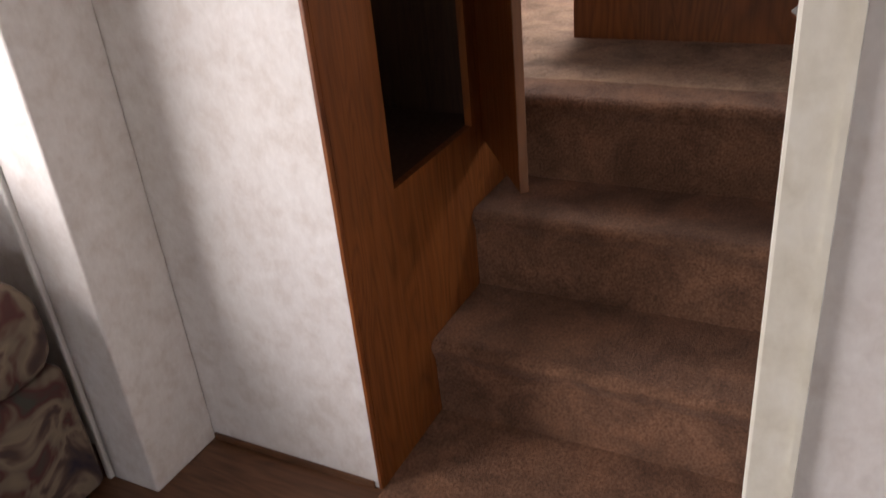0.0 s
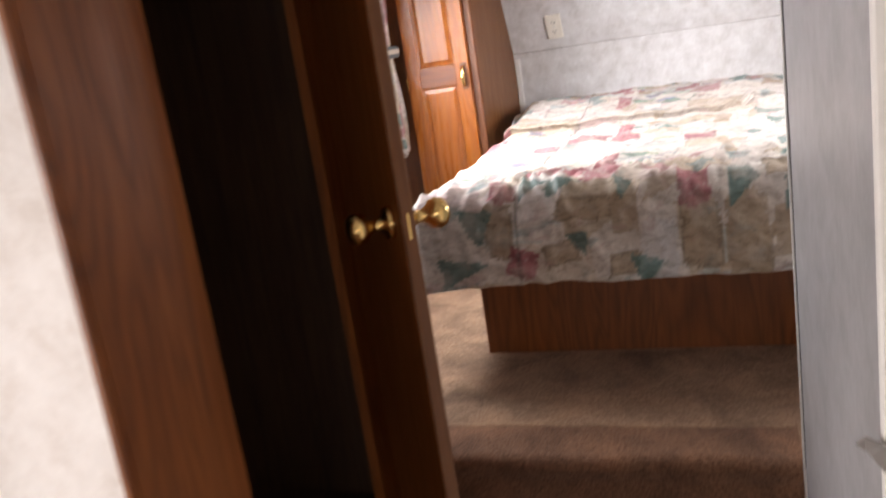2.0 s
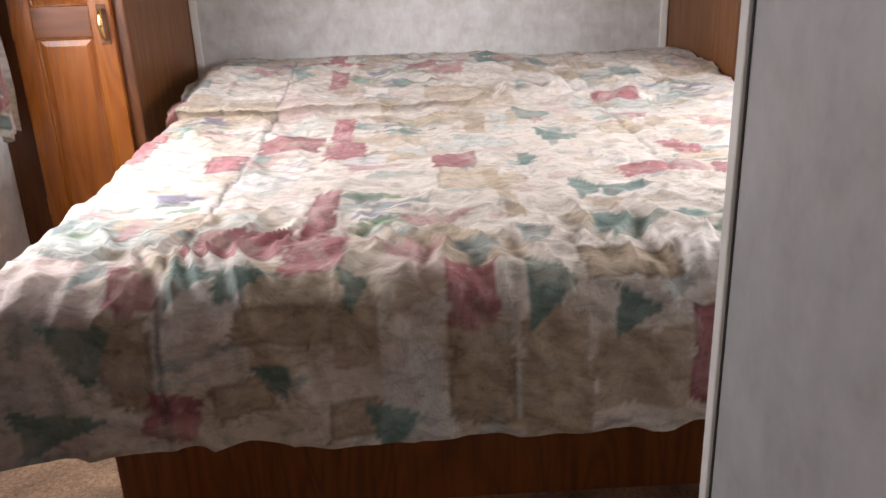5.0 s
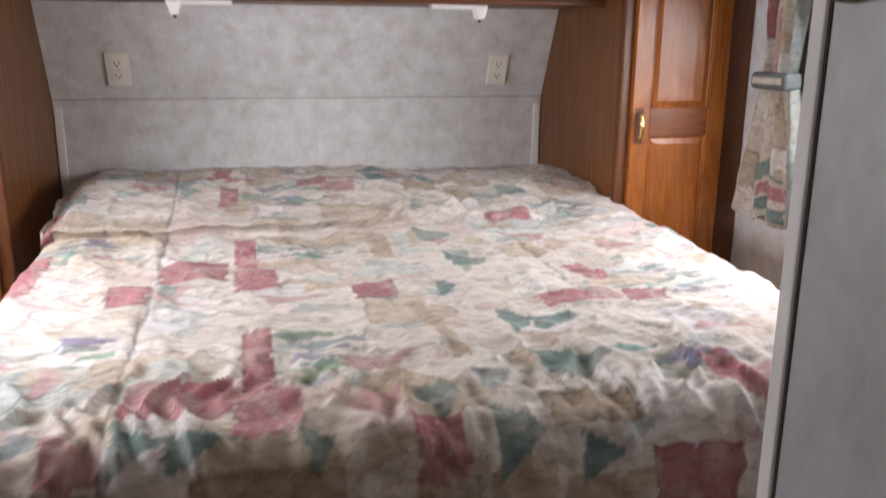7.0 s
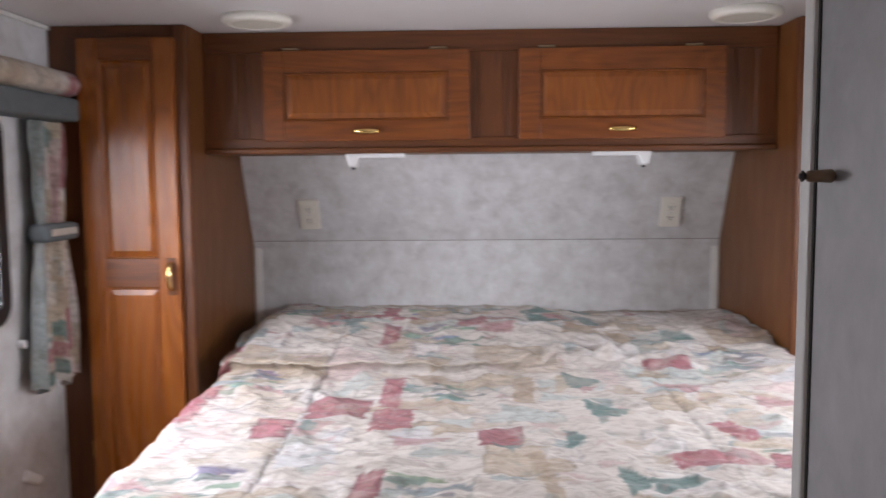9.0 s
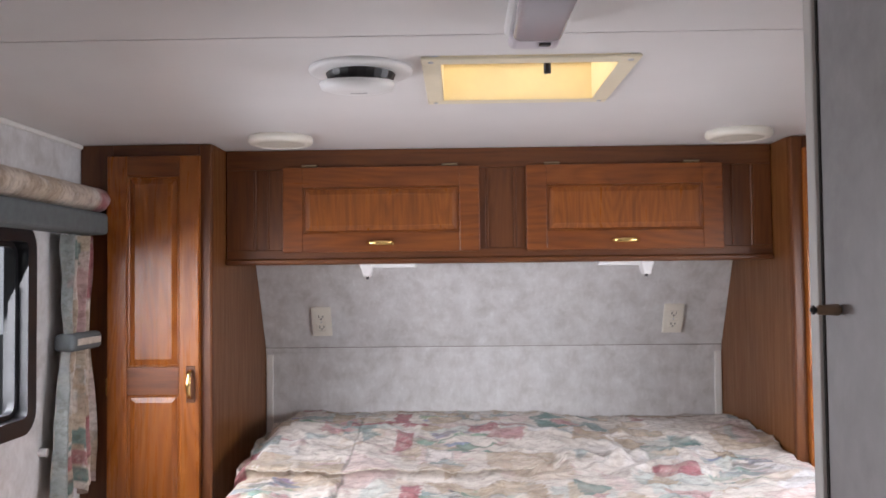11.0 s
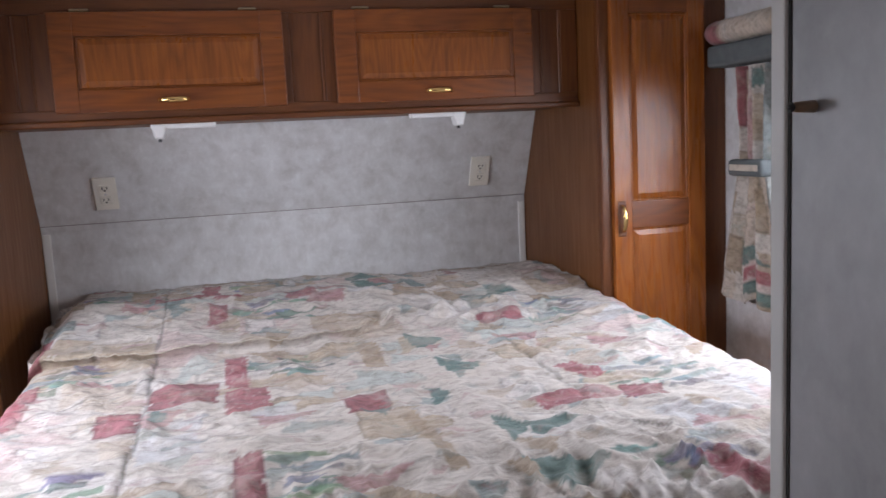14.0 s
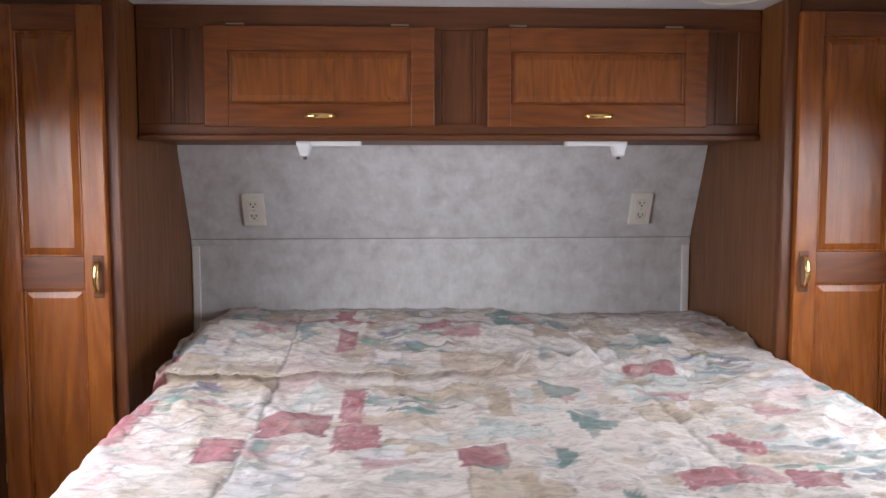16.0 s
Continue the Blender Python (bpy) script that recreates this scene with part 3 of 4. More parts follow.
def wardrobe(side):
    s = side
    w = thing("wardrobe", (s * 1.02, FY / 2, FU), "tall golden oak wardrobe with a two-panel door beside the bed", "wardrobe", "wardrobes beside the bed")

    def sx(a, b):
        return (min(s * a, s * b), max(s * a, s * b))

    x0, x1 = sx(0.831, 0.846)
    part("side_panel", box(x0, x1, FY + 0.022, 0.03, FU, CZ - 0.001), OAK_SIDE, w)
    x0, x1 = sx(0.829, 0.868)
    part("corner_post", box(x0, x1, FY - 0.004, FY + 0.021, FU, CZ - 0.001, 0.006), OAK_FRAME, w)
    x0, x1 = sx(1.158 if s > 0 else 1.12, SIDE[s] - 0.0005)
    part("frame_stile", box(x0, x1, FY, FY + 0.02, FU, CZ - 0.001, 0.002), OAK_FRAME, w)
    x0, x1 = sx(0.868, 1.158 if s > 0 else 1.12)
    part("frame_rail", box(x0, x1, FY, FY + 0.02, 2.128, CZ - 0.001, 0.002), OAK_RAIL, w)
    part("toe_board", box(x0, x1, FY, FY + 0.02, FU, FU + 0.09, 0.002), OAK_RAIL, w)
    part("back_filler", box(x0, x1, FY + 0.021, FY + 0.03, FU + 0.09, 2.128), SHADE_DARK_WOOD, w)
    x0, x1 = sx(0.862, 1.166 if s > 0 else 1.128)
    d = framed_door(w, x0, x1, FU + 0.08, 2.133, FY - 0.001, [(FU + 0.14, 1.447), (1.527, 2.072)], 0.058, (OAK_V, OAK_H, OAK_V))
    hx = s * 0.886
    part("handle", d_pull((hx, FY - 0.021, 1.478), True), BRASS, d, "polished brass pull", True)
    part("backplate", box(hx - 0.013, hx + 0.013, FY - 0.0235, FY - 0.0205, 1.425, 1.53, 0.002, 1), OAK_FRAME, d)
    for z in (1.47, 0.98, 1.98):
        hxx = s * (1.170 if s > 0 else 1.132)
        part("hinge", box(hxx - 0.006, hxx + 0.006, FY - 0.006, FY - 0.0005, z - 0.025, z + 0.025, 0.002, 1), BRASS, d, "small brass hinge")


wardrobe(-1)
wardrobe(1)


def overhead_cabinet():
    c = thing("overhead_cabinet", (0, -0.3, 1.826), "brown oak overhead cabinet with two lift-up doors above the bed", "cabinet")
    y = -0.515
    part("top_rail", box(-0.828, 0.828, y, y + 0.02, 2.108, CZ - 0.001, 0.002), OAK_RAIL, c)
    part("bottom_rail", box(-0.828, 0.828, y, y + 0.02, 1.834, 1.862, 0.002), OAK_RAIL, c)
    part("ledge", box(-0.828, 0.828, y - 0.014, y + 0.022, 1.817, 1.834, 0.005), OAK_RAIL, c)
    part("bottom_panel", box(-0.828, 0.828, y + 0.022, -0.13, 1.822, 1.836), OAK_SIDE, c)
    for a, b in ((-0.828, -0.745), (-0.697, -0.645), (-0.062, -0.035), (0.058, 0.095), (0.67, 0.707), (0.775, 0.828)):
        part("stile", box(a, b, y + 0.0005, y + 0.02, 1.862, 2.108, 0.002), OAK_FRAME, c)
    for a, b in ((-0.745, -0.697), (-0.035, 0.058), (0.707, 0.775)):
        part("recessed_panel", box(a - 0.004, b + 0.004, y + 0.008, y + 0.018, 1.858, 2.11), OAK_FRAME, c)
        part("bead", join(box(a, a + 0.008, y + 0.001, y + 0.008, 1.862, 2.108, 0.002, 1), box(b - 0.008, b, y + 0.001, y + 0.008, 1.862, 2.108, 0.002, 1)), OAK_FRAME, c)
    part("carcass_back", box(-0.645, 0.67, y + 0.03, y + 0.04, 1.84, CZ - 0.002), SHADE_DARK_WOOD, c)
    for x0, x1, hx in ((-0.652, -0.054, -0.355), (0.087, 0.678, 0.384)):
        d = framed_door(c, x0, x1, 1.853, 2.112, y - 0.001, [(1.912, 2.050)], 0.062, (OAK_H, OAK_H, OAK_PANEL))
        part("handle", d_pull((hx, y - 0.021, 1.88), False), BRASS, d, "polished brass pull", True)
        for q in (x0 + 0.08, x1 - 0.09):
            part("hinge", box(q - 0.024, q + 0.024, y - 0.012, y - 0.001, 2.114, 2.121, 0.002, 1), HINGE, d, "dull bronze spring hinge")


overhead_cabinet()


def reading_light(xb, x0, x1):
    f = thing("reading_light", ((x0 + x1) / 2, -0.42, 1.80), "white under-cabinet bar light with a small switch housing", "light", "lights under the cabinet")
    part("bar", box(x0, x1, -0.44, -0.40, 1.806, 1.8215, 0.004), WHITE, f)
    hous = box(xb - 0.021, xb + 0.021, -0.445, -0.392, 1.778, 1.8215, 0.008)
    for v in hous.verts:
        if v.co.z < 1.795:
            v.co.x = xb + (v.co.x - xb) * 0.62
    part("housing", hous, WHITE, f)
    part("switch", cyl((xb, -0.42, 1.770), (xb, -0.42, 1.779), 0.005, seg=10), BLACK, f, "tiny dark switch")


reading_light(-0.408, -0.43, -0.252)
reading_light(0.469, 0.317, 0.49)


def outlet(x):
    z, tilt = 1.62, math.atan2(0.152, 0.318)
    m = Matrix.Translation((x, -0.152 * (z - 1.517) / 0.318 - 0.003, z)) @ Matrix.Rotation(tilt, 4, "X")
    o = thing("wall_outlet", m.translation, "ivory duplex outlet plate on the sloping headwall", "outlet", "outlets at the bed head")

    def put(name, bm, mat, label="", par=o):
        bmesh.ops.transform(bm, matrix=m, verts=bm.verts)
        return part(name, bm, mat, par, label)

    put("plate", box(-0.036, 0.036, -0.007, 0.003, -0.058, 0.058, 0.004), IVORY)
    for zz in (0.021, -0.021):
        put("socket", box(-0.016, 0.016, -0.0085, -0.006, zz - 0.014, zz + 0.014, 0.004), IVORY)
        put("slots", join(box(-0.0085, -0.0055, -0.0092, -0.0080, zz - 0.002, zz + 0.007), box(0.0055, 0.0085, -0.0092, -0.0080, zz - 0.001, zz + 0.006), cyl((0, -0.0092, zz - 0.007), (0, -0.008, zz - 0.007), 0.003, seg=8)), BLACK, "dark outlet slots")
    put("screw", cyl((0, -0.0088, 0), (0, -0.006, 0), 0.003, seg=10), ALU)


outlet(-0.616)
outlet(0.644)

# ---------------------------------------------------------------- bed
BX0, BX1, BY = -0.74, 0.885, -1.945
base = thing("bed_base", (0, -0.9, FU), "oak veneer platform box under the mattress", "bed base")
part("front_board", box(-0.615, 0.70, -1.742, -1.722, FU, 1.0, 0.002), OAK_STAIR, base)
part("side_board", box(-0.615, -0.597, -1.721, -0.02, FU, 1.0, 0.002), OAK_STAIR, base)
part("side_board", box(0.682, 0.70, -1.721, -0.02, FU, 1.0, 0.002), OAK_STAIR, base)
mat_thing = thing("mattress", (0.04, -0.95, 1.0), "thick mattress hidden under the comforter", "mattress")
part("mattress_body", box(BX0 + 0.04, BX1 - 0.04, BY + 0.05, -0.012, 1.001, 1.175, 0.05, 4), WHITE, mat_thing, smooth=True)

CREAMS = ((0.56, 0.52, 0.48), (0.63, 0.60, 0.58), (0.51, 0.44, 0.37), (0.45, 0.37, 0.28), (0.52, 0.52, 0.53), (0.40, 0.32, 0.24), (0.55, 0.45, 0.43), (0.44, 0.48, 0.46), (0.59, 0.56, 0.54))
MAROON, TEAL, TAN = (0.30, 0.085, 0.105), (0.10, 0.185, 0.175), (0.36, 0.28, 0.20)
# printed motifs on the unfolded cloth: centre x, y, width, depth, turn
MAROONS = ((-0.24, -1.63, 0.05, 0.27, 0), (-0.35, -1.78, 0.15, 0.13, 0), (-0.23, -1.84, 0.09, 0.15, 0), (-0.47, -1.92, 0.07, 0.06, 0), (-0.01, -1.95, 0.07, 0.10, 0), (0.36, -2.05, 0.14, 0.14, 0), (-0.36, -1.10, 0.14, 0.15, 0), (-0.25, -0.95, 0.05, 0.26, 0), (-0.23, -1.18, 0.09, 0.18, 0), (-0.48, -1.24, 0.08, 0.12, 0), (0.0, -1.31, 0.09, 0.11, 0), (0.38, -1.42, 0.14, 0.07, 8))
MAROONS += ((0.49, -1.24, 0.06, 0.12, 20), (0.54, -1.43, 0.08, 0.09, -15), (-0.31, -0.28, 0.05, 0.21, 0), (-0.40, -0.37, 0.13, 0.06, 0), (-0.26, -0.38, 0.07, 0.06, 0), (-0.29, -0.52, 0.05, 0.16, 0), (-0.05, -0.42, 0.09, 0.08, 0), (-0.75, -0.66, 0.08, 0.20, 0), (-0.72, -1.04, 0.09, 0.30, 0), (-0.43, -2.10, 0.07, 0.07, -20), (0.46, -1.86, 0.05, 0.13, 0), (0.47, -0.74, 0.12, 0.06, 0))
TEALS = ((-0.39, -1.91, 0.07, 0.05, 0), (-0.31, -1.92, 0.09, 0.03, 6), (-0.53, -1.99, 0.08, 0.07, 30), (-0.17, -1.93, 0.04, 0.05, 20), (0.10, -1.94, 0.07, 0.08, 0), (0.23, -1.54, 0.06, 0.09, 0), (0.31, -1.55, 0.12, 0.05, 6), (0.25, -1.77, 0.11, 0.10, 6), (0.25, -1.12, 0.09, 0.13, 6), (0.15, -1.30, 0.04, 0.08, 0), (0.23, -0.87, 0.09, 0.09, 6), (0.18, -0.36, 0.11, 0.10, 6))
TEALS += ((0.22, -1.98, 0.07, 0.04, 0), (-0.12, -2.12, 0.07, 0.05, 20), (-0.28, -2.05, 0.05, 0.05, 40), (0.88, -0.96, 0.09, 0.15, 6), (-0.40, -1.23, 0.04, 0.06, 0), (0.20, -0.20, 0.18, 0.09, 4), (0.56, -0.52, 0.10, 0.08, -20), (-0.58, -2.10, 0.13, 0.05, 5), (0.02, -1.36, 0.05, 0.05, 30))
TANS = ((0.0, -2.06, 0.09, 0.14, 0), (0.10, -2.07, 0.09, 0.19, 0), (-0.48, -2.02, 0.07, 0.13, 0), (-0.18, -2.11, 0.07, 0.05, 0), (0.21, -1.91, 0.13, 0.06, 0), (0.07, -1.56, 0.03, 0.26, 4), (-0.27, -1.98, 0.13, 0.05, 0), (-0.17, -2.0, 0.06, 0.08, 0), (0.22, -2.06, 0.13, 0.11, 0), (0.07, -0.95, 0.05, 0.25, -4), (-0.33, -2.08, 0.09, 0.06, 12))
CLUSTERS = ((-0.15, -0.95, 0.18, 0.20), (-0.14, -1.63, 0.17, 0.20), (-0.56, -1.60, 0.20, 0.21), (-0.64, -0.88, 0.18, 0.23), (-0.14, -0.56, 0.22, 0.17), (0.63, -1.36, 0.24, 0.21), (0.44, -1.79, 0.16, 0.12), (-0.14, -0.24, 0.2, 0.14), (0.66, -0.72, 0.2, 0.2), (-0.63, -0.3, 0.2, 0.16))


def print_patches():
    rng = random.Random(5)
    rows = []
    for _ in range(300):
        rows.append((rng.uniform(-1.15, 1.25), rng.uniform(-2.35, 0.05), rng.uniform(0.06, 0.22), rng.uniform(0.05, 0.17), rng.uniform(-12, 12), rng.choice(CREAMS), rng.random() < 0.35))
    for _ in range(70):
        rows.append((rng.uniform(-1.15, 1.25), rng.uniform(-2.35, 0.05), rng.uniform(0.06, 0.16), rng.uniform(0.012, 0.03), rng.uniform(-15, 15), tuple(0.5 * a + 0.5 * b for a, b in zip(TEAL, CREAMS[4])), True))
    grey_teal = tuple(0.72 * a + 0.28 * b for a, b in zip(TEAL, CREAMS[4]))
    for xc, yc, wd, dp in CLUSTERS:
        for i in range(11):
            tone = tuple(k * rng.uniform(0.65, 1.15) for k in grey_teal)
            rows.append((xc + rng.uniform(-0.4, 0.4) * wd, yc + dp * (0.5 - i / 11) + rng.uniform(-0.008, 0.008), wd * rng.uniform(0.25, 0.7), rng.uniform(0.013, 0.03), rng.uniform(-12, 12), tone, i % 2 == 0))
    for _ in range(190):
        tone = rng.choice((grey_teal, grey_teal, CREAMS[5], TAN, tuple(0.5 * a + 0.5 * b for a, b in zip(MAROON, CREAMS[6]))))
        rows.append((rng.uniform(-1.0, 1.1), rng.uniform(-2.2, 0.0), rng.uniform(0.03, 0.11), rng.uniform(0.012, 0.05), rng.uniform(-35, 35), tuple(0.65 * a + 0.35 * b for a, b in zip(tone, CREAMS[0])), True))
    # extra tan and dark patches: shade beyond the fold, put into the print
    for _ in range(46):
        tone = rng.choice((TAN, TAN, grey_teal, CREAMS[5], tuple(0.7 * a + 0.3 * b for a, b in zip(MAROON, CREAMS[6]))))
        rows.append((rng.uniform(-0.8, 0.9), rng.uniform(-0.66, -0.02), rng.uniform(0.05, 0.13), rng.uniform(0.03, 0.1), rng.uniform(-12, 12), tone, rng.random() < 0.5))
    for _ in range(60):
        rows.append((rng.uniform(-0.75, 0.9), rng.uniform(-1.9, -0.7), rng.uniform(0.04, 0.12), rng.uniform(0.03, 0.09), rng.uniform(-40, 40), rng.choice((grey_teal, CREAMS[5], CREAMS[3], CREAMS[6], tuple(0.6 * a + 0.4 * b for a, b in zip(MAROON, CREAMS[6])))), True))
    for r in TANS:
        rows.append((*r, TAN, False))
    for r in MAROONS:
        rows.append((*r, MAROON, False))
    for r in TEALS:
        rows.append((*r, TEAL, True))
    return rows


def paint(pts, rows, seed):
    """Colour each point of an (n, 2) array by the last patch that holds it, with ragged edges."""
    rng = np.random.RandomState(seed)
    col = np.tile(np.array(CREAMS[0]), (len(pts), 1))
    wob = 0.0022 * np.sin(pts[:, 0] * 60 + 3 * np.sin(pts[:, 1] * 40)) + rng.uniform(-0.0012, 0.0012, len(pts))
    for x, y, w, d, turn, c, leaf in rows:
        a = radians(turn)
        dx, dy = pts[:, 0] - x, pts[:, 1] - y
        u = (dx * math.cos(a) + dy * math.sin(a)) / (w / 2)
        v = (-dx * math.sin(a) + dy * math.cos(a)) / (d / 2)
        lim = 1 + wob / max(min(w, d), 0.03) * 2
        inside = (np.abs(u) < lim) & (np.abs(v) < (lim - np.clip(u, -1, 1) * 0.8 - 0.2 if leaf else lim))
        k = 0.88 if c in (MAROON, TEAL, TAN) else 0.85
        col[inside] = col[inside] * (1 - k) + np.array(c) * k
        if not leaf and int(abs(x) * 1000) % 3 == 0:
            rim = inside & ((np.abs(u) > lim - 0.014 / w) | (np.abs(v) > lim - 0.014 / d))
            col[rim] *= 0.72
        elif not leaf and c in (MAROON, TEAL):
            vein = inside & (np.abs(np.sin(pts[:, 0] * 95 + 4 * np.sin(pts[:, 1] * 55)) - 0.4) < 0.10)
            col[vein] = col[vein] * 0.7 + np.array(CREAMS[1]) * 0.3
    return col


def fold_line(u):
    return -0.745 + 0.02 * math.sin(u * 6) + 0.012 * noise.noise((u * 9, 0.0, 3.0)) + 0.10 * math.exp(-((u - 0.22) / 0.12) ** 2)


def quilt_point(u, v):
    """Where a point of the spread-out cloth comes to lie on the bed."""
    r = 0.055
    ex = min(u - (BX0 + r), 0) if u < 0.04 else max(u - (BX1 - r), 0)
    narrow = v > FY - 0.03
    if narrow and ex:
        k = min(max((v - (FY - 0.03)) / 0.08, 0), 1)
    else:
        k = 0.0
    ey = min(v - (BY + r), 0)
    d = (ex ** 10 + ey ** 10) ** 0.1
    cx, cy = u - ex, v - ey
    hump = min(max((v + 0.74) / 0.36, 0), 1)
    tail = min(max(-v / 0.26, 0), 1)
    hump = hump * hump * (3 - 2 * hump) * (0.55 + 0.45 * tail * tail * (3 - 2 * tail))
    puff = min(max((v + 1.35) / 0.4, 0), 1)
    crown = 1.220 - 0.014 * (1 - 1.6 * puff) * abs((u - 0.06) / 0.8) ** 4 + 0.012 * max(0, 1 + v / 0.9) + 0.042 * hump
    p = Vector((u, v, 0.0))
    hem = 0.0
    if d > 0:
        h = math.hypot(ex, ey)
        ux, uy = ex / h, ey / h
        arc = r * math.pi / 2
        if d < arc:
            ang = d / r
            out, z = r * math.sin(ang), -r * (1 - math.cos(ang))
        else:
            out, z = r + 0.04 * (d - arc) , -r - (d - arc)
        q = Vector((cx + ux * out, cy + uy * out, crown + z))
        tang = u * 1.0 if abs(ey) > abs(ex) else v
        fold = min(max((d - 0.05) / 0.2, 0), 1)
        off = fold * (0.013 * noise.noise((tang * 8, 3.1, d * 2)) + 0.012 * noise.noise((tang * 21, 8.0, d * 6)))
        q.x += ux * off
        q.y += uy * off
        if k and ex:
            qx = max(min(q.x, 0.822), -0.822)
            q = Vector((qx, q.y, crown - min(d, 0.05) * 0.8))
    else:
        q = Vector((u, v, crown))
    # quilted puffs and rumples
    top = max(0.0, 1 - d / 0.25)
    rum = 0.006 * noise.noise((u * 5, v * 6, 0.3)) + 0.005 * noise.noise((u * 12, v * 18, 2.0)) + 0.004 * abs(noise.noise((u * 27, v * 30, 5.0))) - 0.006
    ridge = 0.008 * (1 - abs(noise.noise((u * 7 + v * 2, v * 4.5 - u, 9.0)))) ** 4
    near_foot = max(0.0, 1 - abs(v - BY - 0.12) / 0.3)
    crease = 0.02 * near_foot * (1 - abs(noise.noise((u * 17 + 1.4 * noise.noise((u * 5, v * 7, 4.0)), v * 5.0, 7.0)))) ** 5
    crease *= max(0.0, 1 - abs(ex) / 0.03)
    # tight gathers over the foot edge, and slanting tucks across the top
    wob = 0.8 * noise.noise((u * 4, v * 5, 1.0))
    band = math.exp(-((v - BY + 0.02) / 0.13) ** 2) * max(0.0, 1 - abs(ex) / 0.05)
    gather = 0.013 * band * (1 - abs(noise.noise((u * 15 + v * 5 + wob, v * 3.2, 12.0)))) ** 3 + 0.008 * band * noise.noise((u * 34 + wob * 2, v * 6, 15.0))
    tuck = 0.009 * (1 - abs(noise.noise((u * 5 - v * 7 + wob, v * 9 + u * 3, 17.0)))) ** 6
    tuck += 0.006 * (1 - abs(noise.noise((u * 9 + wob, v * 17 + u * 6, 21.0)))) ** 5
    top *= 0.35 + 0.65 * min(1.0, max(0.0, -v / 0.15))
    q.z += (rum + ridge) * (0.4 + 0.6 * top) + crease * top + gather * (0.3 + 0.7 * top) + tuck * top
    if ey < 0:
        q.y -= gather * (1 - top * 0.5) + 0.020 * (1 - top) * (1 - abs(noise.noise((u * 7 - d * 9, d * 8, 31.0)))) ** 4
    if d > 0.1:
        q.y -= (rum + crease) * 0.8 * (1 if ey < 0 else 0)
    # turned-back fold near the head, and the crumpled part of it
    fy = fold_line(u)
    strong = 1.0 if u < 0.16 else max(0.25, 1 - (u - 0.16) / 0.25)
    tfold = (v - fy) / 0.011
    q.y -= 0.042 * strong * math.exp(-((v - fy - 0.010) / 0.012) ** 2)
    q.z += 0.030 * strong / (1 + math.exp(-max(min(tfold * 3, 30), -30)))
    bx, by = u - 0.40, v + 0.66
    lump = math.exp(-(bx / 0.24) ** 2 - (by / 0.10) ** 2)
    q.z += lump * (0.012 + 0.03 * abs(noise.noise((u * 14, v * 16, 6.0))))
    for sx in (-0.437, 0.42):
        q.z -= 0.003 * math.exp(-((u - sx) / 0.007) ** 2)
    return q



def comforter():
    th = thing("comforter", (0.04, -1.0, 1.0), "rumpled cream comforter printed with maroon and teal patches", "comforter")
    drop_side, drop_front, step = 0.215, 0.205, 0.0062
    us = np.arange(BX0 - drop_side, BX1 + drop_side + 1e-6, step)
    vs = np.arange(BY - drop_front, -0.004, step)
    co = [quilt_point(u, v) for v in vs for u in us]
    uv = [(u, v) for v in vs for u in us]
    nu, nv = len(us), len(vs)
    faces = [(j * nu + i, j * nu + i + 1, (j + 1) * nu + i + 1, (j + 1) * nu + i) for j in range(nv - 1) for i in range(nu - 1)]
    me = bpy.data.meshes.new("quilt_cover")
    me.from_pydata([tuple(c) for c in co], [], faces)
    me.polygons.foreach_set("use_smooth", [True] * len(faces))
    pts = np.array(uv)
    col = paint(pts, print_patches(), 3)
    # crease shade of the two long seams, painted in by darkening the colour
    for sx in (-0.437, 0.42):
        near = np.abs(pts[:, 0] - sx - 0.004 * np.sin(pts[:, 1] * 9)) < 0.0042
        col[near] *= 0.5 if sx < 0 else 0.75
    for sx, sy, m in ((-0.437, -1.62, 0.8), (-0.437, -1.9, -0.55), (0.42, -1.62, -0.8), (-0.437, -0.95, 0.8), (0.42, -0.9, -0.8)):
        ln = np.abs(pts[:, 1] - sy - m * (pts[:, 0] - sx)) < 0.0055
        ln &= (np.sign(sx) * (pts[:, 0] - sx) > 0) & (np.abs(pts[:, 0] - sx) < 0.36)
        col[ln] *= 0.55
    at = me.color_attributes.new("print", "FLOAT_COLOR", "POINT")
    at.data.foreach_set("color", np.c_[col, np.ones(len(col))].astype(np.float32).ravel())
    me.materials.append(QUILT)
    ob = new("quilt_cover", me)
    ob.parent = th
    ob.matrix_parent_inverse = th.matrix_basis.inverted()
    # frayed cream stitching along the turned-back edge
    bm = bmesh.new()
    rng = random.Random(2)
    prev = None
    for i in range(95):
        u = -0.70 + i * 0.0092
        p = quilt_point(u, fold_line(u) + 0.006)
        z = p.z + rng.uniform(-0.003, 0.002)
        ring = [bm.verts.new((p.x, p.y - 0.004 + 0.0018 * math.cos(a) + rng.uniform(-0.003, 0.003), z + 0.0016 * math.sin(a))) for a in [k * math.pi / 3 for k in range(6)]]
        if prev:
            for k in range(6):
                bm.faces.new((prev[k], prev[(k + 1) % 6], ring[(k + 1) % 6], ring[k]))
        prev = ring
    part("hem_stitching", bm, plain("cream_thread", (0.55, 0.49, 0.41), 0.9, 0, 0.3, 90, 0.4), th, "cream frayed stitching", True)


comforter()


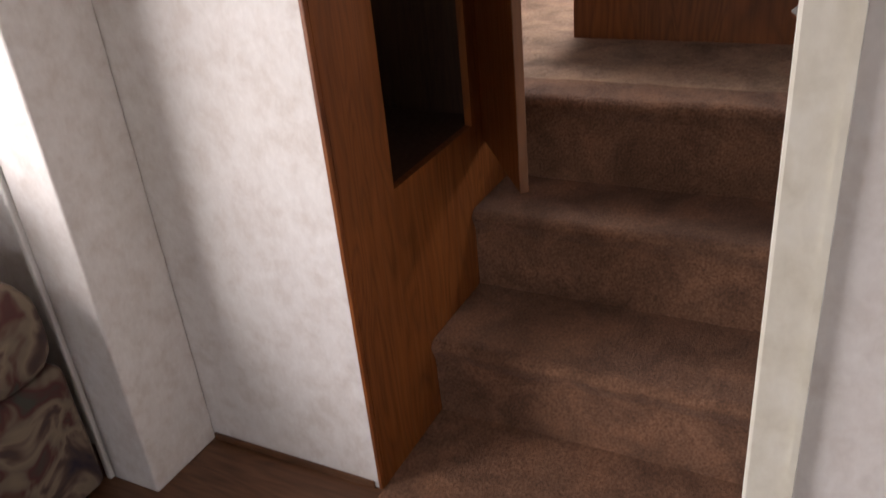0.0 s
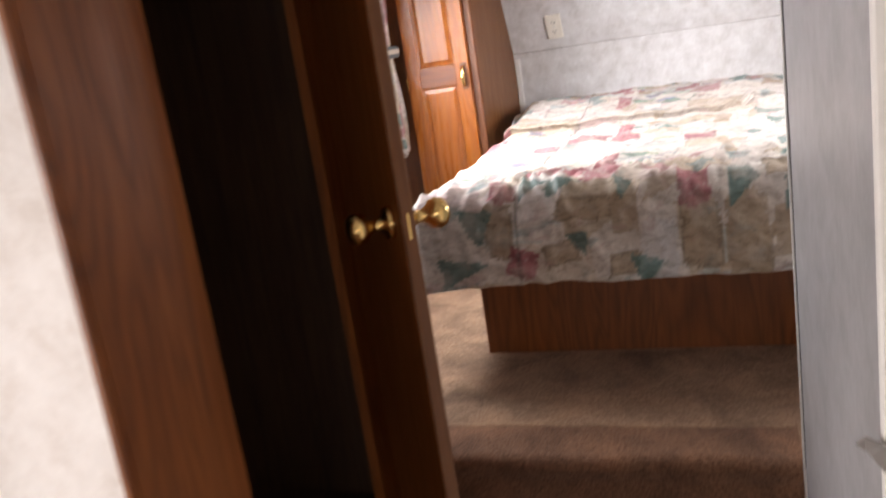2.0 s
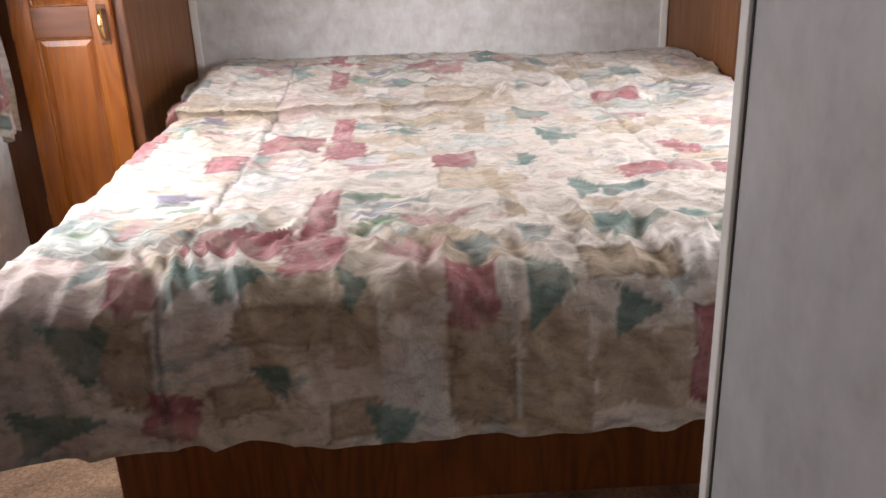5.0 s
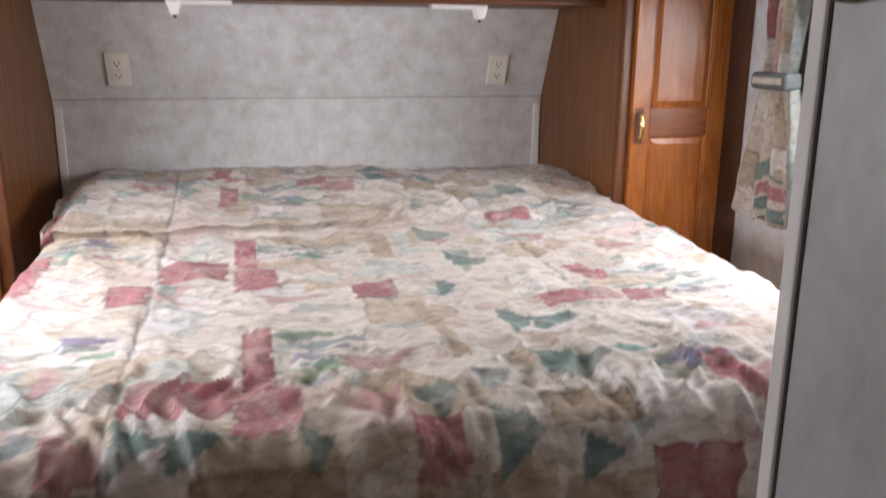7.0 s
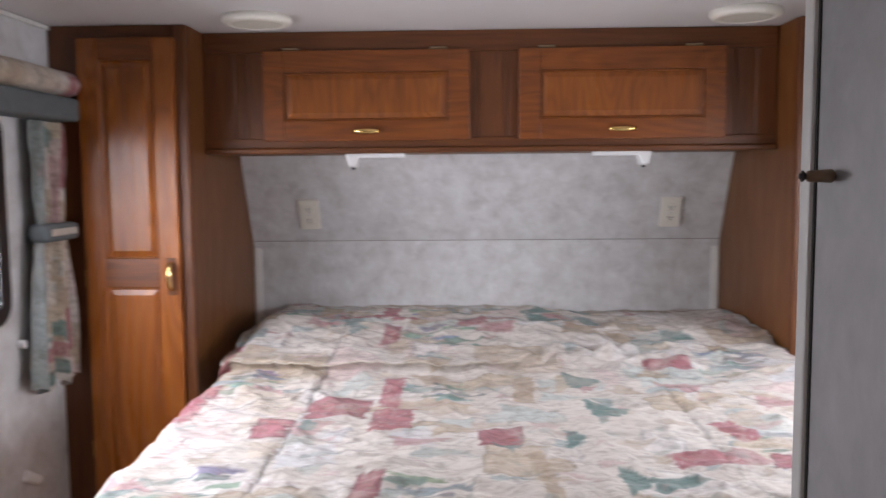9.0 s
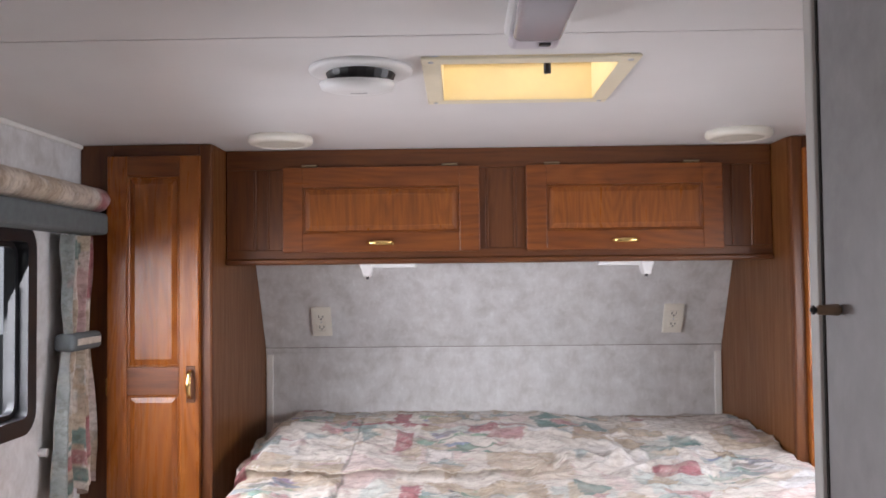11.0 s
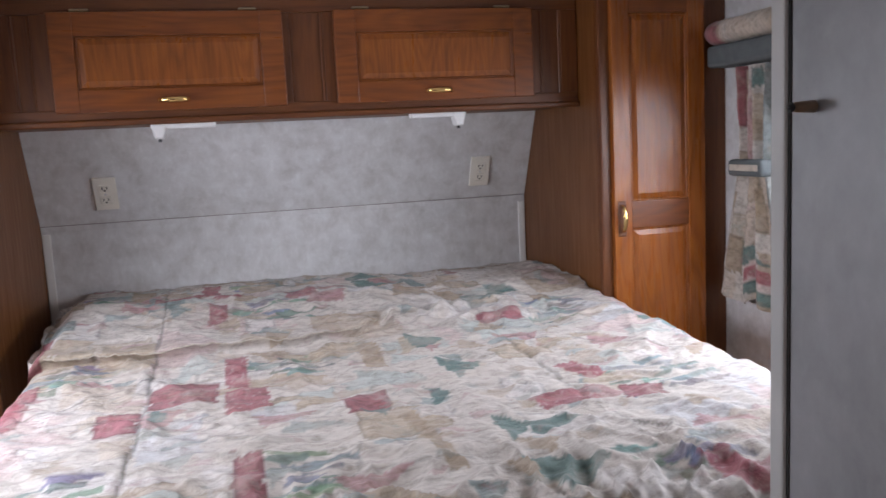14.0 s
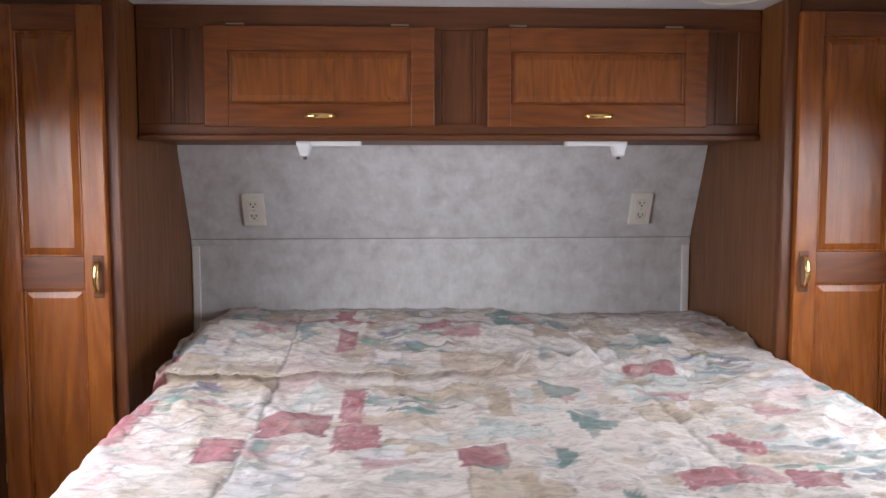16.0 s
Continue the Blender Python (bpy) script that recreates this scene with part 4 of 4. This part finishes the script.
# ---------------------------------------------------------------- windows, valances and curtains
def rounded_frame(x0, x1, y0, y1, z0, z1, bar, r, seg=6):
    """A window frame in the yz plane with rounded corners, of bar width bar."""
    def loop(x, inset):
        pts, rr = [], max(r - inset, 0.004)
        for cy, cz, a0 in ((y1 - r, z1 - r, 0), (y0 + r, z1 - r, 90), (y0 + r, z0 + r, 180), (y1 - r, z0 + r, 270)):
            for i in range(seg + 1):
                a = radians(a0 + 90 * i / seg)
                pts.append((x, cy + rr * math.cos(a), cz + rr * math.sin(a)))
        return pts
    bm = bmesh.new()
    ls = [[bm.verts.new(p) for p in loop(x, i)] for x, i in ((x0, 0), (x1, 0), (x1, bar), (x0, bar))]
    n = len(ls[0])
    for k in range(4):
        a, b = ls[k], ls[(k + 1) % 4]
        for i in range(n):
            bm.faces.new((a[i], a[(i + 1) % n], b[(i + 1) % n], b[i]))
    bmesh.ops.recalc_face_normals(bm, faces=bm.faces)
    return bm


def window(name, s, w):
    y0, y1, z0, z1 = w
    xi = s * SIDE[s]
    win = tagged(thing(name, (xi, (y0 + y1) / 2, z0), "sliding trailer window with a black rounded frame", "window"), kind="structure")
    a, b = sorted((xi + s * 0.05, xi - s * 0.014))
    part("window_frame", rounded_frame(a, b, y0 - 0.012, y1 + 0.012, z0 - 0.012, z1 + 0.012, 0.042, 0.06), BLACK, win, "black plastic frame")
    a, b = sorted((xi + s * 0.045, xi + s * 0.002))
    part("sash_bar", box(a, b, (y0 + y1) / 2 - 0.014, (y0 + y1) / 2 + 0.014, z0 + 0.02, z1 - 0.02, 0.003), BLACK, win)
    a, b = sorted((xi + s * 0.012, xi + s * 0.03))
    part("inner_sash", rounded_frame(a, b, y0 + 0.03, y1 - 0.03, z0 + 0.03, z1 - 0.03, 0.014, 0.04), BLACK, win)
    g = part("pane", box(*sorted((xi + s * 0.036, xi + s * 0.040)), y0 + 0.02, y1 - 0.02, z0 + 0.02, z1 - 0.02), GLASS, win)
    g.visible_shadow = False


window("window_1", -1, WIN_L)
window("window_2", 1, WIN_R)


def curtain(s, top, tie, hem, z0, z1, ztie, seed):
    """A pleated side curtain gathered by a tie-back, flaring at its hem. top, tie, hem: its two edges there, the wardrobe's side first."""
    hx = SIDE[s]
    c = thing("curtain", (s * (hx - 0.04), (hem[0] + hem[1]) / 2, z0), "short printed curtain gathered by a slate tie-back", "curtain", "bedroom curtains")
    nu, nv = 90, 90
    pts, uv = [], []
    zt = (z1 - ztie) / (z1 - z0)
    for j in range(nv + 1):
        t = j / nv
        z = z1 + (z0 - z1) * t
        k = t / zt if t < zt else (t - zt) / (1 - zt)
        k = k * k * (3 - 2 * k) if t < zt else k ** 0.75
        a, b = (top, tie) if t < zt else (tie, hem)
        ya, yb = a[0] + (b[0] - a[0]) * k, a[1] + (b[1] - a[1]) * k
        for i in range(nu + 1):
            u = i / nu
            y = ya + (yb - ya) * u + 0.008 * noise.noise((u * 4, t * 3, seed))
            deep = 0.010 + 0.014 * abs(t - zt)
            fold = deep * math.sin(u * 27 + 1.6 * noise.noise((t * 2, seed, 0))) + 0.5 * deep * math.sin(u * 12 + 2 + seed)
            x = s * (hx - 0.045 + fold + 0.005 * noise.noise((u * 10, t * 9, seed)))
            pts.append((x, y, z + 0.014 * math.sin(u * 15) * t))
            uv.append((u * 0.55, t * 0.75))
    faces = [(j * (nu + 1) + i, j * (nu + 1) + i + 1, (j + 1) * (nu + 1) + i + 1, (j + 1) * (nu + 1) + i) for j in range(nv) for i in range(nu)]
    me = bpy.data.meshes.new("curtain_cloth")
    me.from_pydata(pts, [], faces)
    me.polygons.foreach_set("use_smooth", [True] * len(faces))
    p = np.array(uv)
    rng = random.Random(seed)
    rows = [(rng.uniform(0, 0.55), rng.uniform(0, 0.75), rng.uniform(0.08, 0.2), rng.uniform(0.06, 0.14), rng.uniform(-10, 10), rng.choice(CREAMS[2:4] + CREAMS[5:7] + (TAN,)), False) for _ in range(40)]
    rows += [(0.06, 0.08, 0.16, 0.22, 0, MAROON, False), (0.24, 0.17, 0.13, 0.26, 0, CREAMS[6], False), (0.25, 0.20, 0.11, 0.2, 0, tuple(0.5 * m + 0.5 * q for m, q in zip(MAROON, CREAMS[6])), False)]
    rows += [(0.33, 0.045, 0.14, 0.06, -8, TEAL, False), (0.28, 0.60, 0.26, 0.05, 4, TEAL, True), (0.28, 0.655, 0.26, 0.04, -3, MAROON, False), (0.30, 0.71, 0.24, 0.04, 4, TEAL, False), (0.09, 0.6, 0.12, 0.12, 0, MAROON if s < 0 else TAN, False)]
    rows.append((0.485, 0.37, 0.13, 0.9, 0, (0.20, 0.24, 0.245), False))
    col = paint(p, rows, seed)
    at = me.color_attributes.new("print", "FLOAT_COLOR", "POINT")
    at.data.foreach_set("color", np.c_[col, np.ones(len(col))].astype(np.float32).ravel())
    me.materials.append(DRAPE)
    ob = new("curtain_cloth", me)
    ob.parent = c
    ob.matrix_parent_inverse = c.matrix_basis.inverted()
    xa, xb = sorted((s * (hx - 0.078), s * (hx - 0.018)))
    band = box(xa, xb, tie[1] - 0.01, tie[0] + 0.012, ztie - 0.024, ztie + 0.024, 0.014, 3)
    part("tie_back", band, TEAL_CLOTH, c, "slate cloth tie-back", True)
    part("tie_stripe", box(*sorted((s * (hx - 0.080), s * (hx - 0.076))), tie[1] + 0.006, tie[0] - 0.004, ztie - 0.008, ztie + 0.010, 0.0015, 1), DRAPE_PLAIN, c, "pale printed strip")
    part("tie_button", cyl((s * (hx - 0.022), hem[1] + 0.02, z0 + 0.13), (s * hx, hem[1] + 0.02, z0 + 0.13), 0.011, seg=12), WHITE, c, "small white hook")


curtain(-1, (-0.675, -0.845), (-0.69, -0.84), (-0.655, -0.90), 1.20, 1.90, 1.61, 4)
curtain(1, (-0.775, -0.945), (-0.785, -0.925), (-0.688, -1.03), 1.225, 1.90, 1.615, 7)


def valance(s, y0, y1):
    v = thing("valance", (s * (SIDE[s] - 0.06), (y0 + y1) / 2, 1.91), "padded printed valance roll over a slate band", "valance", "bedroom valances")
    n, m = 60, 14
    pts, uv = [], []
    for i in range(n + 1):
        y = y0 + (y1 - y0) * i / n
        for k in range(m):
            a = 2 * math.pi * k / m
            rr = 1 + 0.10 * noise.noise((y * 14, math.cos(a), math.sin(a)))
            pts.append((s * (SIDE[s] - 0.05 + 0.046 * rr * math.cos(a)), y, 2.006 + 0.036 * rr * math.sin(a)))
            uv.append((y, k / m * 0.3))
    faces = [(i * m + k, i * m + (k + 1) % m, (i + 1) * m + (k + 1) % m, (i + 1) * m + k) for i in range(n) for k in range(m)]
    faces += [tuple(range(m)), tuple(n * m + k for k in range(m))]
    me = bpy.data.meshes.new("padded_roll")
    me.from_pydata(pts, [], faces)
    me.polygons.foreach_set("use_smooth", [True] * len(faces))
    rng = random.Random(11)
    rows = [(rng.uniform(y0, y1), rng.uniform(0, 0.3), rng.uniform(0.07, 0.13), 0.4, 12, rng.choice(CREAMS[2:4] + CREAMS[5:6] + (MAROON, TAN)), False) for _ in range(26)]
    col = paint(np.array(uv), rows, 2)
    at = me.color_attributes.new("print", "FLOAT_COLOR", "POINT")
    at.data.foreach_set("color", np.c_[col, np.ones(len(col))].astype(np.float32).ravel())
    me.materials.append(DRAPE)
    ob = new("padded_roll", me)
    ob.parent = v
    ob.matrix_parent_inverse = v.matrix_basis.inverted()
    a, b = sorted((s * (SIDE[s] - 0.092), s * (SIDE[s] - 0.001)))
    part("band", box(a, b, y0, y1, 1.905, 1.968, 0.012, 3), TEAL_CLOTH, v, "slate cloth band")


valance(-1, -2.05, -0.672)
valance(1, -2.05, -0.695)


# ---------------------------------------------------------------- ceiling fixtures
def speaker(x):
    sp = thing("ceiling_speaker", (x, -0.74, CZ), "round ivory ceiling speaker", "speaker", "ceiling speakers")
    sp_r = lathe([(0.088, 0.0), (0.09, -0.012), (0.084, -0.02), (0.070, -0.022), (0.068, -0.017)])
    bmesh.ops.transform(sp_r, matrix=Matrix.Translation((x, -0.74, CZ)), verts=sp_r.verts)
    bmesh.ops.recalc_face_normals(sp_r, faces=sp_r.faces)
    part("ring", sp_r, IVORY, sp, smooth=True)
    part("grille", cyl((x, -0.74, CZ - 0.0195), (x, -0.74, CZ - 0.0172), 0.066, seg=28), plain("speaker_grille", (0.66, 0.63, 0.55), 0.6, 0, 0.15, 300, 0.4), sp)


speaker(-0.612)
speaker(0.658)


def smoke_alarm(x, y):
    a = thing("smoke_alarm", (x, y, CZ), "white smoke alarm hanging loose from its base plate", "smoke alarm")
    b = lathe([(0.098, 0.0), (0.098, -0.006), (0.088, -0.010), (0.070, -0.010)])
    bmesh.ops.transform(b, matrix=Matrix.Translation((x, y, CZ)), verts=b.verts)
    bmesh.ops.recalc_face_normals(b, faces=b.faces)
    part("base_plate", b, WHITE, a, smooth=True)
    part("inner_ring", cyl((x, y, CZ - 0.027), (x, y, CZ - 0.0102), 0.058, 0.066, 24), BLACK, a, "dark open inside")
    c = lathe([(0.068, 0.0), (0.071, -0.005), (0.067, -0.016), (0.045, -0.022), (0.01, -0.024)])
    bmesh.ops.transform(c, matrix=Matrix.Translation((x - 0.005, y - 0.015, CZ - 0.026)) @ Matrix.Rotation(radians(7), 4, "X"), verts=c.verts)
    bmesh.ops.recalc_face_normals(c, faces=c.faces)
    part("cover", c, WHITE, a, smooth=True)
    part("mark", box(x - 0.016, x + 0.014, y - 0.03, y - 0.022, CZ - 0.0515, CZ - 0.0495), plain("grey_print", (0.4, 0.4, 0.42), 0.6), a, "small grey printed bar")


smoke_alarm(-0.30, -1.47)


def roof_vent():
    v = thing("roof_vent", (0.015, -1.365, CZ), "yellowed square roof vent with a dome glowing for daylight", "roof vent")
    x0, x1, y0, y1 = -0.183, 0.213, -1.557, -1.178
    i = 0.036
    fl = join(box(x0, x1, y0, y0 + i, CZ - 0.007, CZ - 0.0005, 0.003), box(x0, x1, y1 - i, y1, CZ - 0.007, CZ - 0.0005, 0.003), box(x0, x0 + i, y0 + i, y1 - i, CZ - 0.007, CZ - 0.0005, 0.003), box(x1 - i, x1, y0 + i, y1 - i, CZ - 0.007, CZ - 0.0005, 0.003))
    part("flange", fl, GARNISH, v)
    x0, x1, y0, y1 = x0 + i, x1 - i, y0 + i, y1 - i
    z0, z1 = CZ - 0.006, CZ + 0.125
    for a in ((x0 - 0.005, x1 + 0.005, y0 - 0.005, y0), (x0 - 0.005, x1 + 0.005, y1, y1 + 0.005), (x0 - 0.005, x0, y0, y1), (x1, x1 + 0.005, y0, y1)):
        part("throat_wall", box(*a, z0, z1), YELLOWED, v, "yellowed plastic throat wall")
    part("dome", box(x0 - 0.01, x1 + 0.01, y0 - 0.01, y1 + 0.01, z1 + 0.001, z1 + 0.012, 0.004), VENT_DOME, v, "translucent dome, its own glow standing for daylight")
    for a, b in ((y0 + 0.001, y0 + 0.012), (y1 - 0.012, y1 - 0.001)):
        part("screen_lip", box(x0, x1, a, b, z1 - 0.05, z1 - 0.044), YELLOWED, v)
    part("crank", join(cyl((0.015, -1.50, z1), (0.015, -1.50, CZ + 0.02), 0.006, seg=10), cyl((0.012, -1.50, CZ + 0.024), (0.05, -1.492, CZ + 0.012), 0.006, 0.007, 10), cyl((0.05, -1.492, CZ + 0.016), (0.05, -1.492, CZ - 0.018), 0.007, seg=10)), BLACK, v, "black bent crank handle", True)
    for sx in (-0.165, 0.195):
        for sy in (-1.54, -1.195):
            part("screw", cyl((sx, sy, CZ - 0.0085), (sx, sy, CZ - 0.0065), 0.005, seg=10), ALU, v)


roof_vent()


def ceiling_light():
    f = thing("ceiling_light", (0.0, -1.9, CZ), "long pale ceiling light with a clear lens, switched off", "ceiling light")
    part("base", box(-0.044, 0.046, -2.10, -1.735, CZ - 0.02, CZ - 0.0005, 0.006), WHITE, f)
    part("lens", box(-0.036, 0.038, -2.08, -1.80, CZ - 0.05, CZ - 0.0205, 0.012, 3), LENS, f, "clear ribbed plastic lens", True)
    part("end_cap", box(-0.039, 0.041, -1.799, -1.738, CZ - 0.044, CZ - 0.0205, 0.012, 3), plain("lilac_grey_plastic", (0.60, 0.57, 0.62), 0.35), f)
    part("switch", box(0.006, 0.024, -1.785, -1.773, CZ - 0.048, CZ - 0.0445, 0.0015), BLACK, f, "small black switch")


ceiling_light()

button = thing("wall_button", (-HX, -0.889, 0.987), "small white round cover on the side wall", "wall cover")
part("cover", cyl((-HX, -0.889, 0.987), (-HX + 0.012, -0.84, 0.955), 0.016, 0.013, 18, 0.003), WHITE, button)

# peg on the partition
peg = thing("door_peg", (XR, -2.389, 1.747), "small brown bumper peg on the grey partition", "door stop")
part("peg_body", join(cyl((XR, -2.389, 1.747), (XR - 0.018, -2.389, 1.747), 0.0045, 0.0035, 14, 0.0015)), WOODPEG, peg, smooth=True)
part("rubber_tip", cyl((XR - 0.0182, -2.389, 1.747), (XR - 0.022, -2.389, 1.747), 0.004, 0.0032, 14, 0.0015), BLACK, peg, "dark rubber tip", True)


# ---------------------------------------------------------------- living room sofa
def cushion(x0, x1, y0, y1, z0, z1, r, seed):
    bm = box(x0, x1, y0, y1, z0, z1, r, 4)
    bmesh.ops.subdivide_edges(bm, edges=list(bm.edges), cuts=2, use_grid_fill=True)
    for v in bm.verts:
        n = noise.noise(v.co * 6 + Vector((seed, 0, 0)))
        v.co += v.normal * 0.012 * n
    return bm


def sofa():
    s = thing("sofa", (-1.75, -4.2, 0.0), "dark tapestry-print sofa with padded roll arms in the slide-out", "sofa")
    part("base_front", cushion(-2.2, -1.26, -5.2, -3.44, 0.03, 0.40, 0.03, 1), SOFA, s, smooth=True)
    part("arm", cushion(-2.2, -1.24, -3.68, -3.425, 0.38, 0.63, 0.10, 2), SOFA, s, "rounded padded arm", True)
    part("arm", cushion(-2.2, -1.345, -5.22, -5.03, 0.40, 0.68, 0.08, 5), SOFA, s, "rounded padded arm", True)
    part("seat_cushion", cushion(-2.15, -1.36, -5.0, -3.63, 0.41, 0.53, 0.05, 3), SOFA, s, smooth=True)
    part("back_cushion", cushion(-1.85, -1.42, -3.80, -3.50, 0.62, 0.90, 0.1, 4), SOFA, s, smooth=True)


sofa()

# ---------------------------------------------------------------- outside
structure("ground", box(-400, 400, -400, 400, -1.1, -1.0), GRAVEL, "pale gravel lot reaching the horizon")


def parked_trailer(x, y):
    t = thing("parked_trailer", (x, y, -1.0), "white travel trailer parked on the gravel lot", "trailer")
    part("body", box(x - 1.2, x + 1.2, y - 3.5, y + 3.5, -0.45, 2.7, 0.12, 3), ENAMEL, t)
    fx = x + (1.205 if x < 0 else -1.205)
    for yy in (-2.2, -0.2, 1.8):
        part("window", box(fx - 0.01, fx + 0.01, y + yy - 0.45, y + yy + 0.45, 0.8, 1.4, 0.008), BLACK, t, "dark window")
    part("stripe", box(fx - 0.004, fx + 0.006, y - 3.3, y + 3.3, 0.45, 0.52), plain("red_stripe", (0.5, 0.08, 0.06), 0.4), t, "faded red stripe")
    for yy in (-0.5, 0.5):
        w = part("wheel", cyl((fx - 0.16, y + yy, -0.66), (fx + 0.02, y + yy, -0.66), 0.34, seg=24, bev=0.03), BLACK, t)
        part("rim", cyl((fx + 0.015, y + yy, -0.66), (fx + 0.03, y + yy, -0.66), 0.2, 0.17, 20), ALU, w)


parked_trailer(-4.6, 1.2)
parked_trailer(4.8, 0.6)
